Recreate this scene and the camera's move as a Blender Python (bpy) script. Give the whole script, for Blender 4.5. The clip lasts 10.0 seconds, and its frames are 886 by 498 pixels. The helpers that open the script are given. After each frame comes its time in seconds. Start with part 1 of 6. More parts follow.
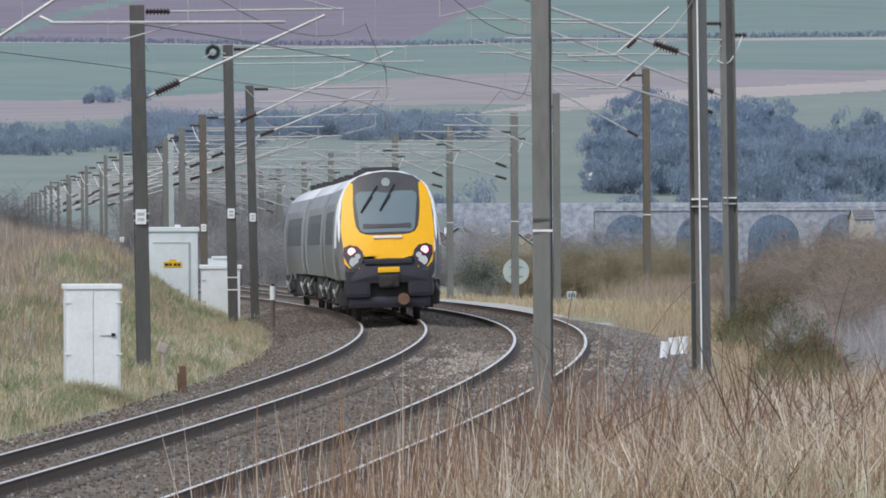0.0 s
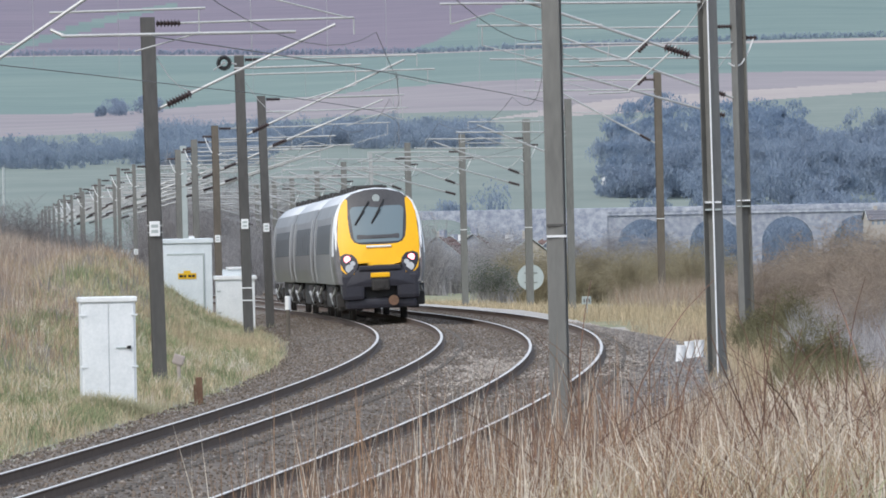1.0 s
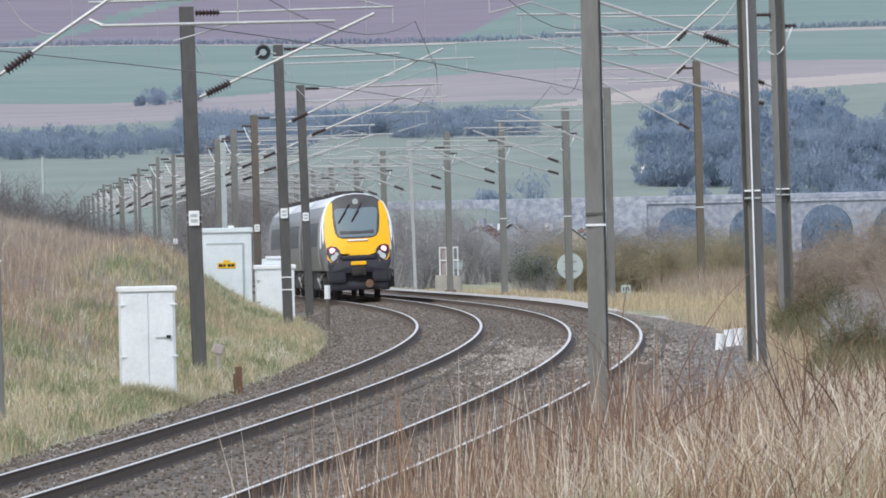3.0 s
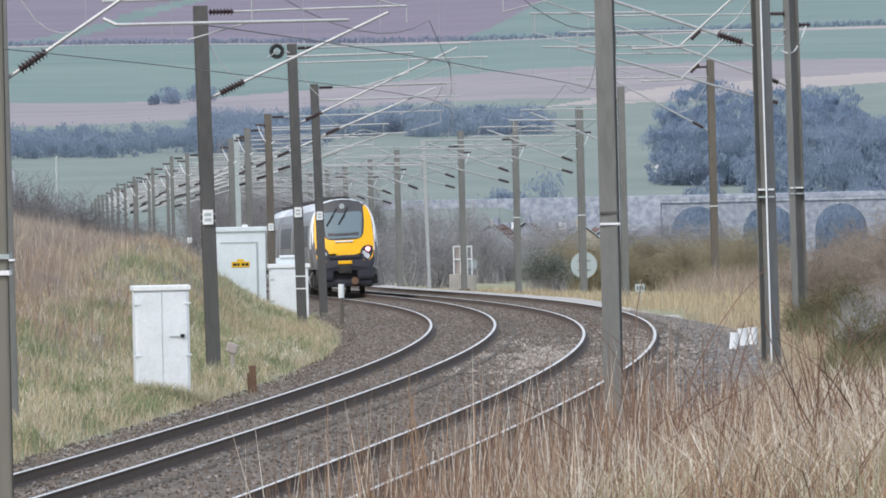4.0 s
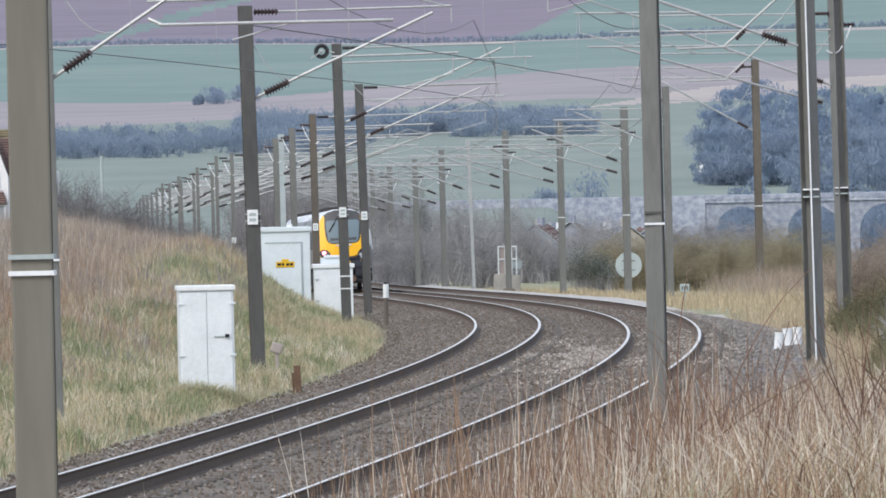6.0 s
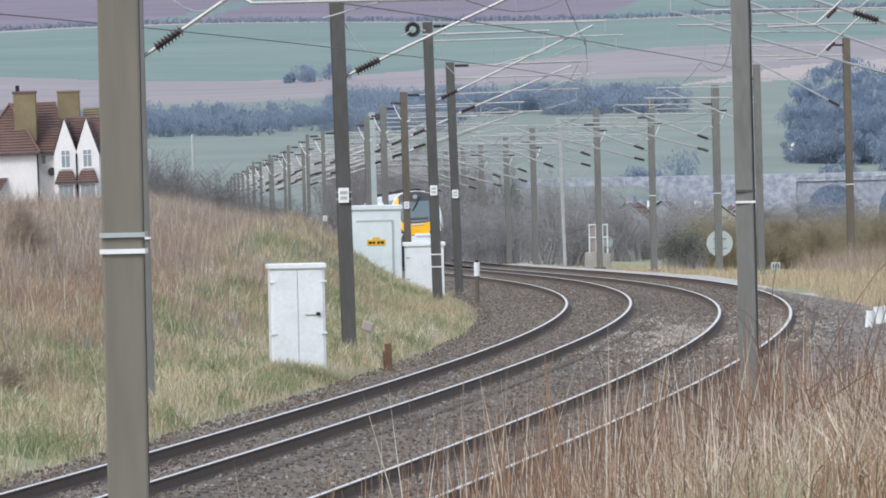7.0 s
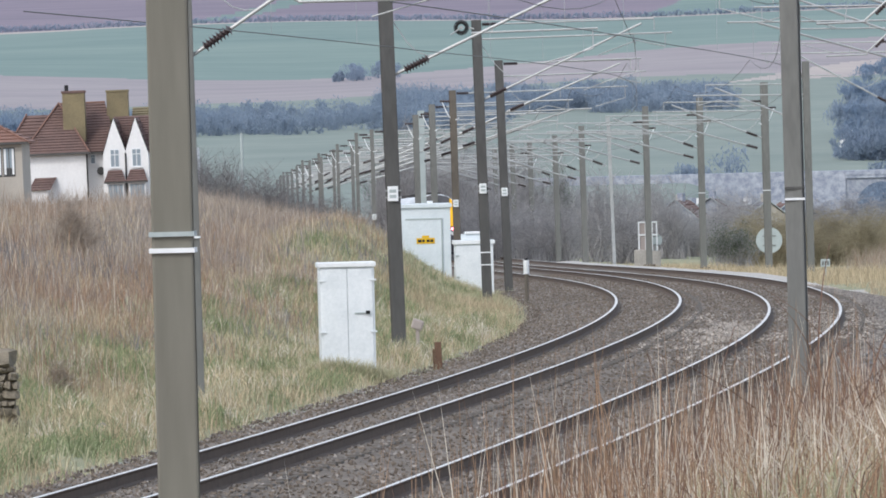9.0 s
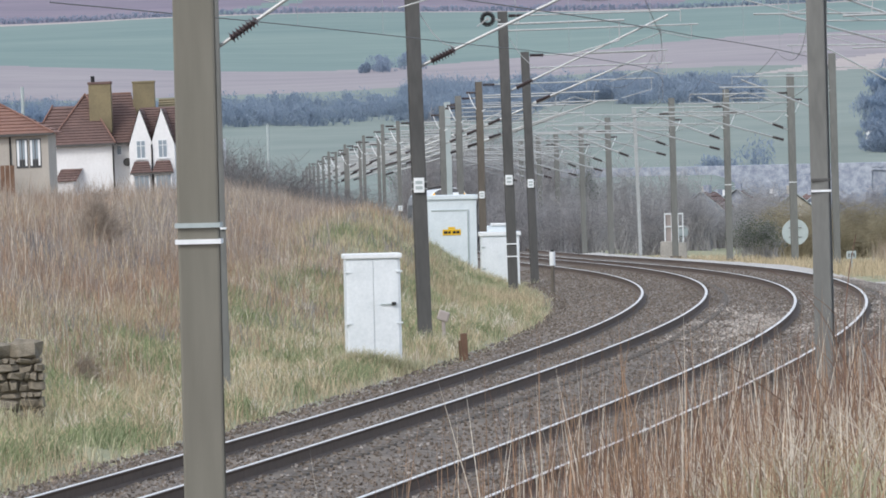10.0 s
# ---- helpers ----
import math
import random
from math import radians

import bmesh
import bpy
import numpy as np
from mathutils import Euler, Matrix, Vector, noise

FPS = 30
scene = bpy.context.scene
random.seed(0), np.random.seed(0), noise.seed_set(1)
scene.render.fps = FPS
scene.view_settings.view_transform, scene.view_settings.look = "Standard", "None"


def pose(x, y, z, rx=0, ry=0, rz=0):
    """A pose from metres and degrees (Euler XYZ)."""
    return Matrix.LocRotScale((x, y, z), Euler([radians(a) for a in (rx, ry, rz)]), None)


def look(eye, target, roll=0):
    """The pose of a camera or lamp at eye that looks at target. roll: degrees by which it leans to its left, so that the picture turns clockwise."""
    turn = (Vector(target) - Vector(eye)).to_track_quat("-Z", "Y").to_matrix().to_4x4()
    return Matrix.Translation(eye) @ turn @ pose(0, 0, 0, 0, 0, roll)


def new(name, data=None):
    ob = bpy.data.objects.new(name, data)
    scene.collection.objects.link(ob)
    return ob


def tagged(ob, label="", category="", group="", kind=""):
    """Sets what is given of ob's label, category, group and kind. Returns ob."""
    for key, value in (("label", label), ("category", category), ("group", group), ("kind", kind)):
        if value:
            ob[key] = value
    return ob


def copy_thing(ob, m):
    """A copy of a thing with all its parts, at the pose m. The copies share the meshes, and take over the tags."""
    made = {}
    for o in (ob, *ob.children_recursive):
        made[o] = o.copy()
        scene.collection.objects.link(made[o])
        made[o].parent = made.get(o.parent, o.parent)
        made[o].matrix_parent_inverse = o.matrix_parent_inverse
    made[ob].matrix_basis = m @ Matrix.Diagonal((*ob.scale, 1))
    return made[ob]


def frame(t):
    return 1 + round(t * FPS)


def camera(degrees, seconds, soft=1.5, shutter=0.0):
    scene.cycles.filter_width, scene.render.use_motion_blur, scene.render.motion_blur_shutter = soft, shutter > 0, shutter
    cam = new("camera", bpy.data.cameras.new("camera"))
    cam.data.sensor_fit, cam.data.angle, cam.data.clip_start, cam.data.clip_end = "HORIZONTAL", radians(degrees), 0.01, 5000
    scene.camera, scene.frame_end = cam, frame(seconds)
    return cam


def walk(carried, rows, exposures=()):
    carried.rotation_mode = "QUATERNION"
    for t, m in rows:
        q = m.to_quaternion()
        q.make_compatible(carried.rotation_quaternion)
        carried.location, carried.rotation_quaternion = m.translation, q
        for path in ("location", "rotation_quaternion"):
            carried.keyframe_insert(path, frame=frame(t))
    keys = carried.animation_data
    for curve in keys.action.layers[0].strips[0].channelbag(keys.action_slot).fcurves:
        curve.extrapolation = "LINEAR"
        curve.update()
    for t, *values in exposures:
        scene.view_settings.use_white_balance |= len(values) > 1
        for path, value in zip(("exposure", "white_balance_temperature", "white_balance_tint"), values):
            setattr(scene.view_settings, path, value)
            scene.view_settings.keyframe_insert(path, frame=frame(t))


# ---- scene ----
cam = camera(6.0, 10.0, soft=1.75)
EYE = 3.514


def aim(yaw, pitch, roll):
    """The camera's pose on its stand: it only turns."""
    return pose(0, 0, EYE, 90 + pitch, 0, yaw) @ pose(0, 0, 0, 0, 0, -roll)


walk(cam, [(t, aim(a, b, c)) for t, a, b, c in (
    (0.0, -0.0851, -0.5962, 0.194), (0.5, -0.0904, -0.5073, 0.670), (1.0, 0.0105, -0.5457, 1.100),
    (1.5, 0.0214, -0.5745, 1.084), (2.0, -0.0049, -0.5893, 0.951), (2.5, -0.0019, -0.6057, 1.058),
    (3.0, 0.2788, -0.6152, 1.211), (3.2, 0.3760, -0.6186, 1.250), (4.3, 0.3800, -0.6215, 1.210), (4.5, 0.4564, -0.6238, 1.177),
    (5.0, 0.5966, -0.6073, 1.191), (5.2, 0.6311, -0.6060, 1.200), (6.3, 0.7290, -0.6271, 1.271), (6.5, 0.9263, -0.6544, 1.321),
    (7.0, 1.2956, -0.7487, 1.229), (7.5, 1.3516, -0.7472, 1.197), (8.0, 1.2951, -0.7574, 1.292),
    (8.5, 1.4602, -0.7400, 1.354), (9.0, 1.6309, -0.7537, 1.429), (9.5, 1.7485, -0.7967, 1.312),
    (10.0, 1.8087, -0.8072, 1.368))], exposures=((0.0, -0.05, 6250, 10), (0.5, 0.12, 6250, 10), (1.0, 0.2, 6250, 10), (2.0, 0.22, 6250, 10), (10.0, 0.22, 6250, 10)))

# ---- light: an overcast, hazy day ----
world = bpy.data.worlds.new("overcast_sky")
scene.world = world
world.use_nodes = True
wn, wl = world.node_tree.nodes, world.node_tree.links
sky = wn.new("ShaderNodeTexSky")
sky.sky_type, sky.sun_disc = "NISHITA", False
sky.sun_elevation, sky.sun_rotation = radians(38), radians(215)
sky.air_density, sky.dust_density, sky.ozone_density = 1.0, 4.0, 1.0
whiten = wn.new("ShaderNodeMixRGB")
whiten.inputs["Fac"].default_value = 0.6
whiten.inputs["Color2"].default_value = (6.3, 7.0, 8.1, 1)
wl.new(sky.outputs["Color"], whiten.inputs["Color1"])
wl.new(whiten.outputs["Color"], wn["Background"].inputs["Color"])
wn["Background"].inputs["Strength"].default_value = 0.15
sun = new("sun", bpy.data.lights.new("sun", "SUN"))
sun.data.energy, sun.data.angle, sun.data.color = 1.3, radians(14), (1.0, 0.96, 0.9)
sun.matrix_world = look((-40, -60, 70), (0, 0, 0))


# ---- materials ----
def material(name, col, col2=None, scale=1.0, rough=0.8, metal=0.0, bump=0.0, fine=0.0, stretch=(1, 1, 1), spread=0.0, glow=None, spec=0.3):
    """Two-scale noise between two colours, with relief; spread varies the tone from piece to piece."""
    m = bpy.data.materials.new(name)
    m.use_nodes = True
    n, l = m.node_tree.nodes, m.node_tree.links
    b = n["Principled BSDF"]
    b.inputs["Roughness"].default_value, b.inputs["Metallic"].default_value = rough, metal
    b.inputs["Specular IOR Level"].default_value = spec
    col2 = col2 or tuple(c * 0.8 for c in col)
    tex, mp = n.new("ShaderNodeTexCoord"), n.new("ShaderNodeMapping")
    mp.inputs["Scale"].default_value = stretch
    l.new(tex.outputs["Object"], mp.inputs["Vector"])
    big, small = n.new("ShaderNodeTexNoise"), n.new("ShaderNodeTexNoise")
    big.inputs["Scale"].default_value, big.inputs["Detail"].default_value = scale, 5
    small.inputs["Scale"].default_value, small.inputs["Detail"].default_value = scale * 9, 4
    mixn = n.new("ShaderNodeMath")
    mixn.operation = "MULTIPLY_ADD"
    mixn.inputs[1].default_value = 0.55
    ramp = n.new("ShaderNodeValToRGB")
    ramp.color_ramp.elements[0].position, ramp.color_ramp.elements[1].position = 0.36, 0.68
    ramp.color_ramp.elements[0].color, ramp.color_ramp.elements[1].color = (*col2, 1), (*col, 1)
    half = n.new("ShaderNodeMath")
    half.operation, half.inputs[1].default_value = "MULTIPLY", 0.45
    for q in (big, small):
        l.new(mp.outputs["Vector"], q.inputs["Vector"])
    l.new(small.outputs["Fac"], half.inputs[0])
    l.new(big.outputs["Fac"], mixn.inputs[0])
    l.new(half.outputs[0], mixn.inputs[2])
    l.new(mixn.outputs[0], ramp.inputs["Fac"])
    out = ramp.outputs["Color"]
    if spread:
        geo, hsv, mul = n.new("ShaderNodeNewGeometry"), n.new("ShaderNodeHueSaturation"), n.new("ShaderNodeMapRange")
        mul.inputs["To Min"].default_value, mul.inputs["To Max"].default_value = 1 - spread, 1 + spread
        l.new(geo.outputs["Random Per Island"], mul.inputs["Value"])
        l.new(mul.outputs["Result"], hsv.inputs["Value"])
        l.new(out, hsv.inputs["Color"])
        out = hsv.outputs["Color"]
    l.new(out, b.inputs["Base Color"])
    if bump:
        bp = n.new("ShaderNodeBump")
        bp.inputs["Strength"].default_value, bp.inputs["Distance"].default_value = bump, fine or 0.02
        l.new(mixn.outputs[0], bp.inputs["Height"])
        l.new(bp.outputs["Normal"], b.inputs["Normal"])
    if glow:
        b.inputs["Emission Color"].default_value, b.inputs["Emission Strength"].default_value = (*glow[0], 1), glow[1]
    return m


def leafy(m, share=0.5):
    """Lets light through thin leaves and twigs, so that clumps shade softly."""
    n, l = m.node_tree.nodes, m.node_tree.links
    b, out = n["Principled BSDF"], n["Material Output"]
    tr, mix = n.new("ShaderNodeBsdfTranslucent"), n.new("ShaderNodeMixShader")
    mix.inputs["Fac"].default_value = share
    l.new(b.inputs["Base Color"].links[0].from_socket, tr.inputs["Color"])
    l.new(b.outputs["BSDF"], mix.inputs[1])
    l.new(tr.outputs["BSDF"], mix.inputs[2])
    l.new(mix.outputs["Shader"], out.inputs["Surface"])
    return m


def glassy(name, col, rough=0.08):
    m = bpy.data.materials.new(name)
    m.use_nodes = True
    b = m.node_tree.nodes["Principled BSDF"]
    b.inputs["Base Color"].default_value = (*col, 1)
    b.inputs["Roughness"].default_value = rough
    b.inputs["Specular IOR Level"].default_value = 0.6
    return m


GRASS = material("rough_grass", (0.36, 0.325, 0.22), (0.2, 0.225, 0.13), 0.5, 0.95, bump=0.6, fine=0.15)
EARTH = material("brown_scrub_earth", (0.27, 0.2, 0.145), (0.18, 0.135, 0.1), 0.3, 0.95, bump=0.6, fine=0.15)
BALLAST = material("stone_ballast", (0.225, 0.188, 0.15), (0.082, 0.069, 0.058), 0.5, 0.95, bump=0.9, fine=0.06)
BALLAST_PALE = material("pale_gravel_edge", (0.52, 0.49, 0.455), (0.34, 0.32, 0.29), 1.2, 0.95, bump=0.6, fine=0.05)
BALLAST_GREY = material("grey_stone_ballast", (0.25, 0.25, 0.25), (0.13, 0.13, 0.135), 1.3, 0.95, bump=0.9, fine=0.06)
STONE_GREY = material("ballast_stone", (0.3, 0.275, 0.25), (0.19, 0.17, 0.155), 3.0, 0.9, spread=0.3)
# Far crop, pasture and soil colours have pale blue haze mixed in.
FIELD_GREEN = material("hazed_winter_crop", (0.205, 0.265, 0.235), (0.142, 0.203, 0.192), 0.008, 1.0, stretch=(0.35, 1.6, 1))
FIELD_LOW = material("hazed_pasture", (0.235, 0.268, 0.235), (0.18, 0.217, 0.195), 0.01, 1.0)
FIELD_BROWN = material("hazed_ploughed_field", (0.335, 0.3, 0.3), (0.25, 0.225, 0.238), 0.006, 1.0, stretch=(1, 3, 1))
FIELD_PURPLE = material("hazed_red_soil", (0.24, 0.2, 0.235), (0.17, 0.146, 0.185), 0.007, 1.0, stretch=(0.35, 1.6, 1))
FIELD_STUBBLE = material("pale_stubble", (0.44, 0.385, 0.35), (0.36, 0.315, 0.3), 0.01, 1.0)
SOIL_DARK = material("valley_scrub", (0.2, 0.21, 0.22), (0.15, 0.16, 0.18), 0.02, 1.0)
STEEL = material("galvanised_steel", (0.203, 0.205, 0.193), (0.14, 0.142, 0.134), 1.3, 0.6, 0.0, stretch=(1, 1, 0.25))
STEEL_OLIVE = material("olive_weathered_steel", (0.215, 0.205, 0.17), (0.155, 0.147, 0.12), 1.1, 0.6, stretch=(1, 1, 0.12))
STEEL_DARK = material("weathered_dark_steel", (0.112, 0.11, 0.106), (0.076, 0.075, 0.073), 1.3, 0.75, stretch=(1, 1, 0.25))
STEEL_BROWN = material("rusty_brown_steel", (0.155, 0.135, 0.112), (0.11, 0.096, 0.08), 1.3, 0.8, stretch=(1, 1, 0.25))
TUBE = material("galvanised_tube", (0.47, 0.48, 0.48), (0.35, 0.36, 0.36), 3, 0.45, 0.3)
WIRE = material("bronze_wire", (0.13, 0.13, 0.12), (0.09, 0.09, 0.085), 3, 0.6)
INSULATOR = material("brown_porcelain", (0.07, 0.045, 0.045), (0.04, 0.03, 0.03), 4, 0.3)
RAIL_SIDE = material("rusty_rail_steel", (0.14, 0.1, 0.075), (0.085, 0.064, 0.052), 6, 0.8)
RAIL_TOP = material("polished_rail_head", (0.9, 0.83, 0.75), (0.68, 0.62, 0.55), 6, 0.34, 0.75)
CONCRETE = material("sleeper_concrete", (0.15, 0.13, 0.112), (0.09, 0.078, 0.066), 4, 0.9)
WHITE = material("white_paint", (0.82, 0.84, 0.85), (0.7, 0.72, 0.73), 1.6, 0.55)
CABINET = material("weathered_white_paint", (0.8, 0.83, 0.85), (0.66, 0.7, 0.72), 2.2, 0.5, bump=0.05)
CABINET_BLUE = material("faded_pale_blue_paint", (0.7, 0.755, 0.785), (0.58, 0.64, 0.67), 2.2, 0.5, bump=0.05)
SIGN_YELLOW = material("yellow_sign", (0.8, 0.5, 0.02), (0.7, 0.42, 0.02), 3, 0.5)
BLACK = material("black_rubber", (0.025, 0.025, 0.027), (0.015, 0.015, 0.016), 5, 0.6)
TIMBER = material("rust_brown_timber", (0.22, 0.13, 0.085), (0.13, 0.08, 0.055), 3, 0.9)
GREY_METAL = material("grey_sign_back", (0.42, 0.47, 0.47), (0.35, 0.4, 0.4), 3, 0.6)
T_YELLOW = material("warning_yellow", (0.93, 0.5, 0.012), (0.86, 0.45, 0.012), 1.5, 0.35)
T_GREY = material("silver_grey_coach_paint", (0.185, 0.18, 0.178), (0.115, 0.112, 0.11), 0.6, 0.32, 0.25, stretch=(1, 0.3, 1))
T_ROOF = material("pale_grey_roof", (0.78, 0.79, 0.8), (0.6, 0.61, 0.62), 1.2, 0.5)
T_NAVY = material("dark_navy_skirt", (0.042, 0.042, 0.055), (0.028, 0.028, 0.036), 2, 0.4)
T_DARK = material("underframe_grime", (0.055, 0.052, 0.05), (0.03, 0.028, 0.027), 4, 0.8)
T_HOOD = material("charcoal_hood", (0.085, 0.085, 0.09), (0.06, 0.06, 0.065), 2, 0.35)
# The pale blue of the reflected sky is put into the glass colour.
T_GLASS = glassy("sky_tinted_windscreen", (0.15, 0.2, 0.225))
T_DOOR = material("pale_grey_door", (0.34, 0.34, 0.34), (0.27, 0.27, 0.27), 1.0, 0.4)
T_WINDOW = glassy("tinted_side_window", (0.03, 0.033, 0.036), 0.45)
LAMP_RED = material("tail_lamp_red", (0.9, 0.1, 0.1), None, 1, 0.3, glow=((1.0, 0.3, 0.34), 4.0))
LAMP_CLEAR = material("clear_lamp", (0.6, 0.63, 0.66), (0.5, 0.52, 0.55), 8, 0.15)


# ---- the ground's shape and the railway's line ----
def heading(y):
    return 0.0199 - 0.074 * math.tanh((y - 173.26) / 75.77)


def line_x(y):
    """x of the left-hand track's middle: a curve between two straights."""
    u = abs((y - 173.26) / 75.77)
    return -1.0656 + 0.0199 * (y - 173.26) - 0.074 * 75.77 * (u + math.log1p(math.exp(-2 * u)) - math.log(2))


def soft_ramp(v):
    return v if v > 30 else math.log1p(math.exp(v))


def rail_z(y):
    """Rail level: flat, then falling away."""
    return -0.012465 * 40 * soft_ramp((y - 180.69) / 40) + 0.005 * 60 * soft_ramp((y - 490) / 60)


def on_line(y, off, up=0.0):
    """The point beside the left-hand track at y, off metres to its right."""
    s = heading(y)
    n = 1 / math.sqrt(1 + s * s)
    return Vector((line_x(y) + off * n, y - off * s * n, rail_z(y) + up))


def smooth(a, b, v):
    v = min(1.0, max(0.0, (v - a) / (b - a)))
    return v * v * (3 - 2 * v)


def ground_z(x, y):
    yy = min(max(y, 0.0), 900.0)
    off = x - line_x(yy)
    rough = 0.10 * noise.noise((x * 0.3, y * 0.12, 0)) + 0.25 * noise.noise((x * 0.06, y * 0.03, 3)) * smooth(6, 14, abs(off - 2))
    near = rail_z(yy) - 0.62 + 0.22 * smooth(2.9, 4.2, -off) + 0.15 * smooth(5.5, 7.5, off)
    left = 2.6 * smooth(4.6, 15, -off) * (1 - 0.55 * smooth(240, 420, y))
    right = 1.4 * smooth(7, 24, off) * (1 - smooth(250, 420, y))
    bank = 1.7 * smooth(5.3, 9, off) * (1 - smooth(12, 125, y))
    hump = 1.5 * math.exp(-((off + 7.4) / 1.7) ** 2) * smooth(185, 225, y) * (1 - smooth(262, 290, y))
    hump += 0.85 * math.exp(-((off + 10.7) / 2.7) ** 2) * smooth(165, 225, y) * (1 - smooth(290, 360, y))
    hump += 0.45 * math.exp(-((off + 5.4) / 1.2) ** 2) * smooth(238, 258, y) * (1 - smooth(266, 276, y))
    z = hump + near + left + right + bank + rough * (1 if abs(off - 1.75) > 4 else 0.3)
    if y > 620:
        drop = 0.0058 - (y - 1400) * 0.0298 / 3300
        far = EYE - drop * y + 6 * noise.noise((x * 0.004, y * 0.002, 7)) * smooth(900, 2000, y)
        if y < 1400:
            far = -4.6
        z += (far - z) * smooth(620, 1300, y)
        z -= 11 * smooth(700, 1100, y) * (1 - smooth(1400, 1600, y)) * smooth(0.0, 0.014, x / y)
    return z


def obj(name, bm, mats, parent=None, label="", m=None, smooth_shade=False):
    me = bpy.data.meshes.new(name)
    bm.to_mesh(me)
    bm.free()
    for q in (mats if isinstance(mats, (list, tuple)) else [mats]):
        me.materials.append(q)
    if smooth_shade:
        me.polygons.foreach_set("use_smooth", [True] * len(me.polygons))
    ob = new(name, me)
    ob.parent = parent
    if m is not None:
        ob.matrix_basis = m
    return tagged(ob, label)


def part(name, bm, mat, parent, label="", m=None, smooth_shade=False):
    return obj(name, bm, mat, parent, label, m, smooth_shade)


def raw(name, verts, faces, mats, parent=None, label="", index=None):
    me = bpy.data.meshes.new(name)
    me.from_pydata(verts, [], faces)
    for q in (mats if isinstance(mats, (list, tuple)) else [mats]):
        me.materials.append(q)
    if index is not None:
        me.polygons.foreach_set("material_index", index)
    ob = new(name, me)
    ob.parent = parent
    return tagged(ob, label)


def empty(name, m, label, category, group=""):
    ob = new(name)
    ob.empty_display_size = 0.3
    ob.matrix_basis = m
    return tagged(ob, label, category, group)


def box(bm, x0, x1, y0, y1, z0, z1, bevel=0.0):
    r = bmesh.ops.create_cube(bm, size=1, matrix=Matrix.LocRotScale(((x0 + x1) / 2, (y0 + y1) / 2, (z0 + z1) / 2), None, (x1 - x0, y1 - y0, z1 - z0)))
    if bevel:
        es = list({e for v in r["verts"] for e in v.link_edges})
        bmesh.ops.bevel(bm, geom=es, offset=bevel, segments=2, affect="EDGES", profile=0.6)
    return bm


def tube(bm, a, b, r, n=8, r2=None):
    a, b = Vector(a), Vector(b)
    d = b - a
    m = Matrix.Translation((a + b) / 2) @ d.to_track_quat("Z", "Y").to_matrix().to_4x4()
    bmesh.ops.create_cone(bm, cap_ends=True, segments=n, radius1=r, radius2=r if r2 is None else r2, depth=d.length, matrix=m)
    return bm


def polyline(bm, pts, r, n=6):
    """One bent round bar through the points."""
    pts = [Vector(p) for p in pts]
    rings = []
    for i, p in enumerate(pts):
        d = (pts[min(i + 1, len(pts) - 1)] - pts[max(i - 1, 0)]).normalized()
        s = d.cross(Vector((0.13, 0.31, 0.94))).normalized()
        t = d.cross(s)
        rings.append([bm.verts.new(p + (s * math.cos(2 * math.pi * k / n) + t * math.sin(2 * math.pi * k / n)) * r) for k in range(n)])
    for a, b in zip(rings, rings[1:]):
        for k in range(n):
            bm.faces.new((a[k], a[(k + 1) % n], b[(k + 1) % n], b[k]))
    return bm


def sweep(name, ys, section, off, up, mat, parent=None, label="", caps=True):
    """A profile of (across, height) pairs drawn along the line at an offset."""
    k = len(section)
    verts = [on_line(y, off + a, up + b) for y in ys for a, b in section]
    faces = [(i * k + j, i * k + (j + 1) % k, (i + 1) * k + (j + 1) % k, (i + 1) * k + j) for i in range(len(ys) - 1) for j in range(k)]
    return raw(name, verts, faces, mat, parent, label)


# ---- the ground: one sheet from behind the camera to the hill ----
def field_of(x, y):
    """Which field a spot of the sheet belongs to."""
    u = x / max(y, 1.0)
    w = 12 * noise.noise((x * 0.01, y * 0.004, 5))
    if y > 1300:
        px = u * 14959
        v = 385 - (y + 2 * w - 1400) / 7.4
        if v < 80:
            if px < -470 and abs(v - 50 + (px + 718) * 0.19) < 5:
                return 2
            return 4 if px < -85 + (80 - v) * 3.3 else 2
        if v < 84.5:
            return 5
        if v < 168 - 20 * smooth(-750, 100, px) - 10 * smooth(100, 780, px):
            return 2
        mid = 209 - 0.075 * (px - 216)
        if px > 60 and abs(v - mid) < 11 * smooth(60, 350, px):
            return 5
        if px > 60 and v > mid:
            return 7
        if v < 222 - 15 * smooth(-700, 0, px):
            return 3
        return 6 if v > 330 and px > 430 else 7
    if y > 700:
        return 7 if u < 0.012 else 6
    off = x - line_x(min(y, 900.0))
    if off < -8.4 - 2.2 * noise.noise((x * 0.2, y * 0.06, 1)):
        return 1
    if -3.3 + 0.4 * noise.noise((x * 0.5, y * 0.2, 6)) < off < 5.2:
        return 1
    if 5.2 <= off < 7.6 and 240 < y < 440:
        return 8
    return 1 if off > 5.2 and y < 230 else 0


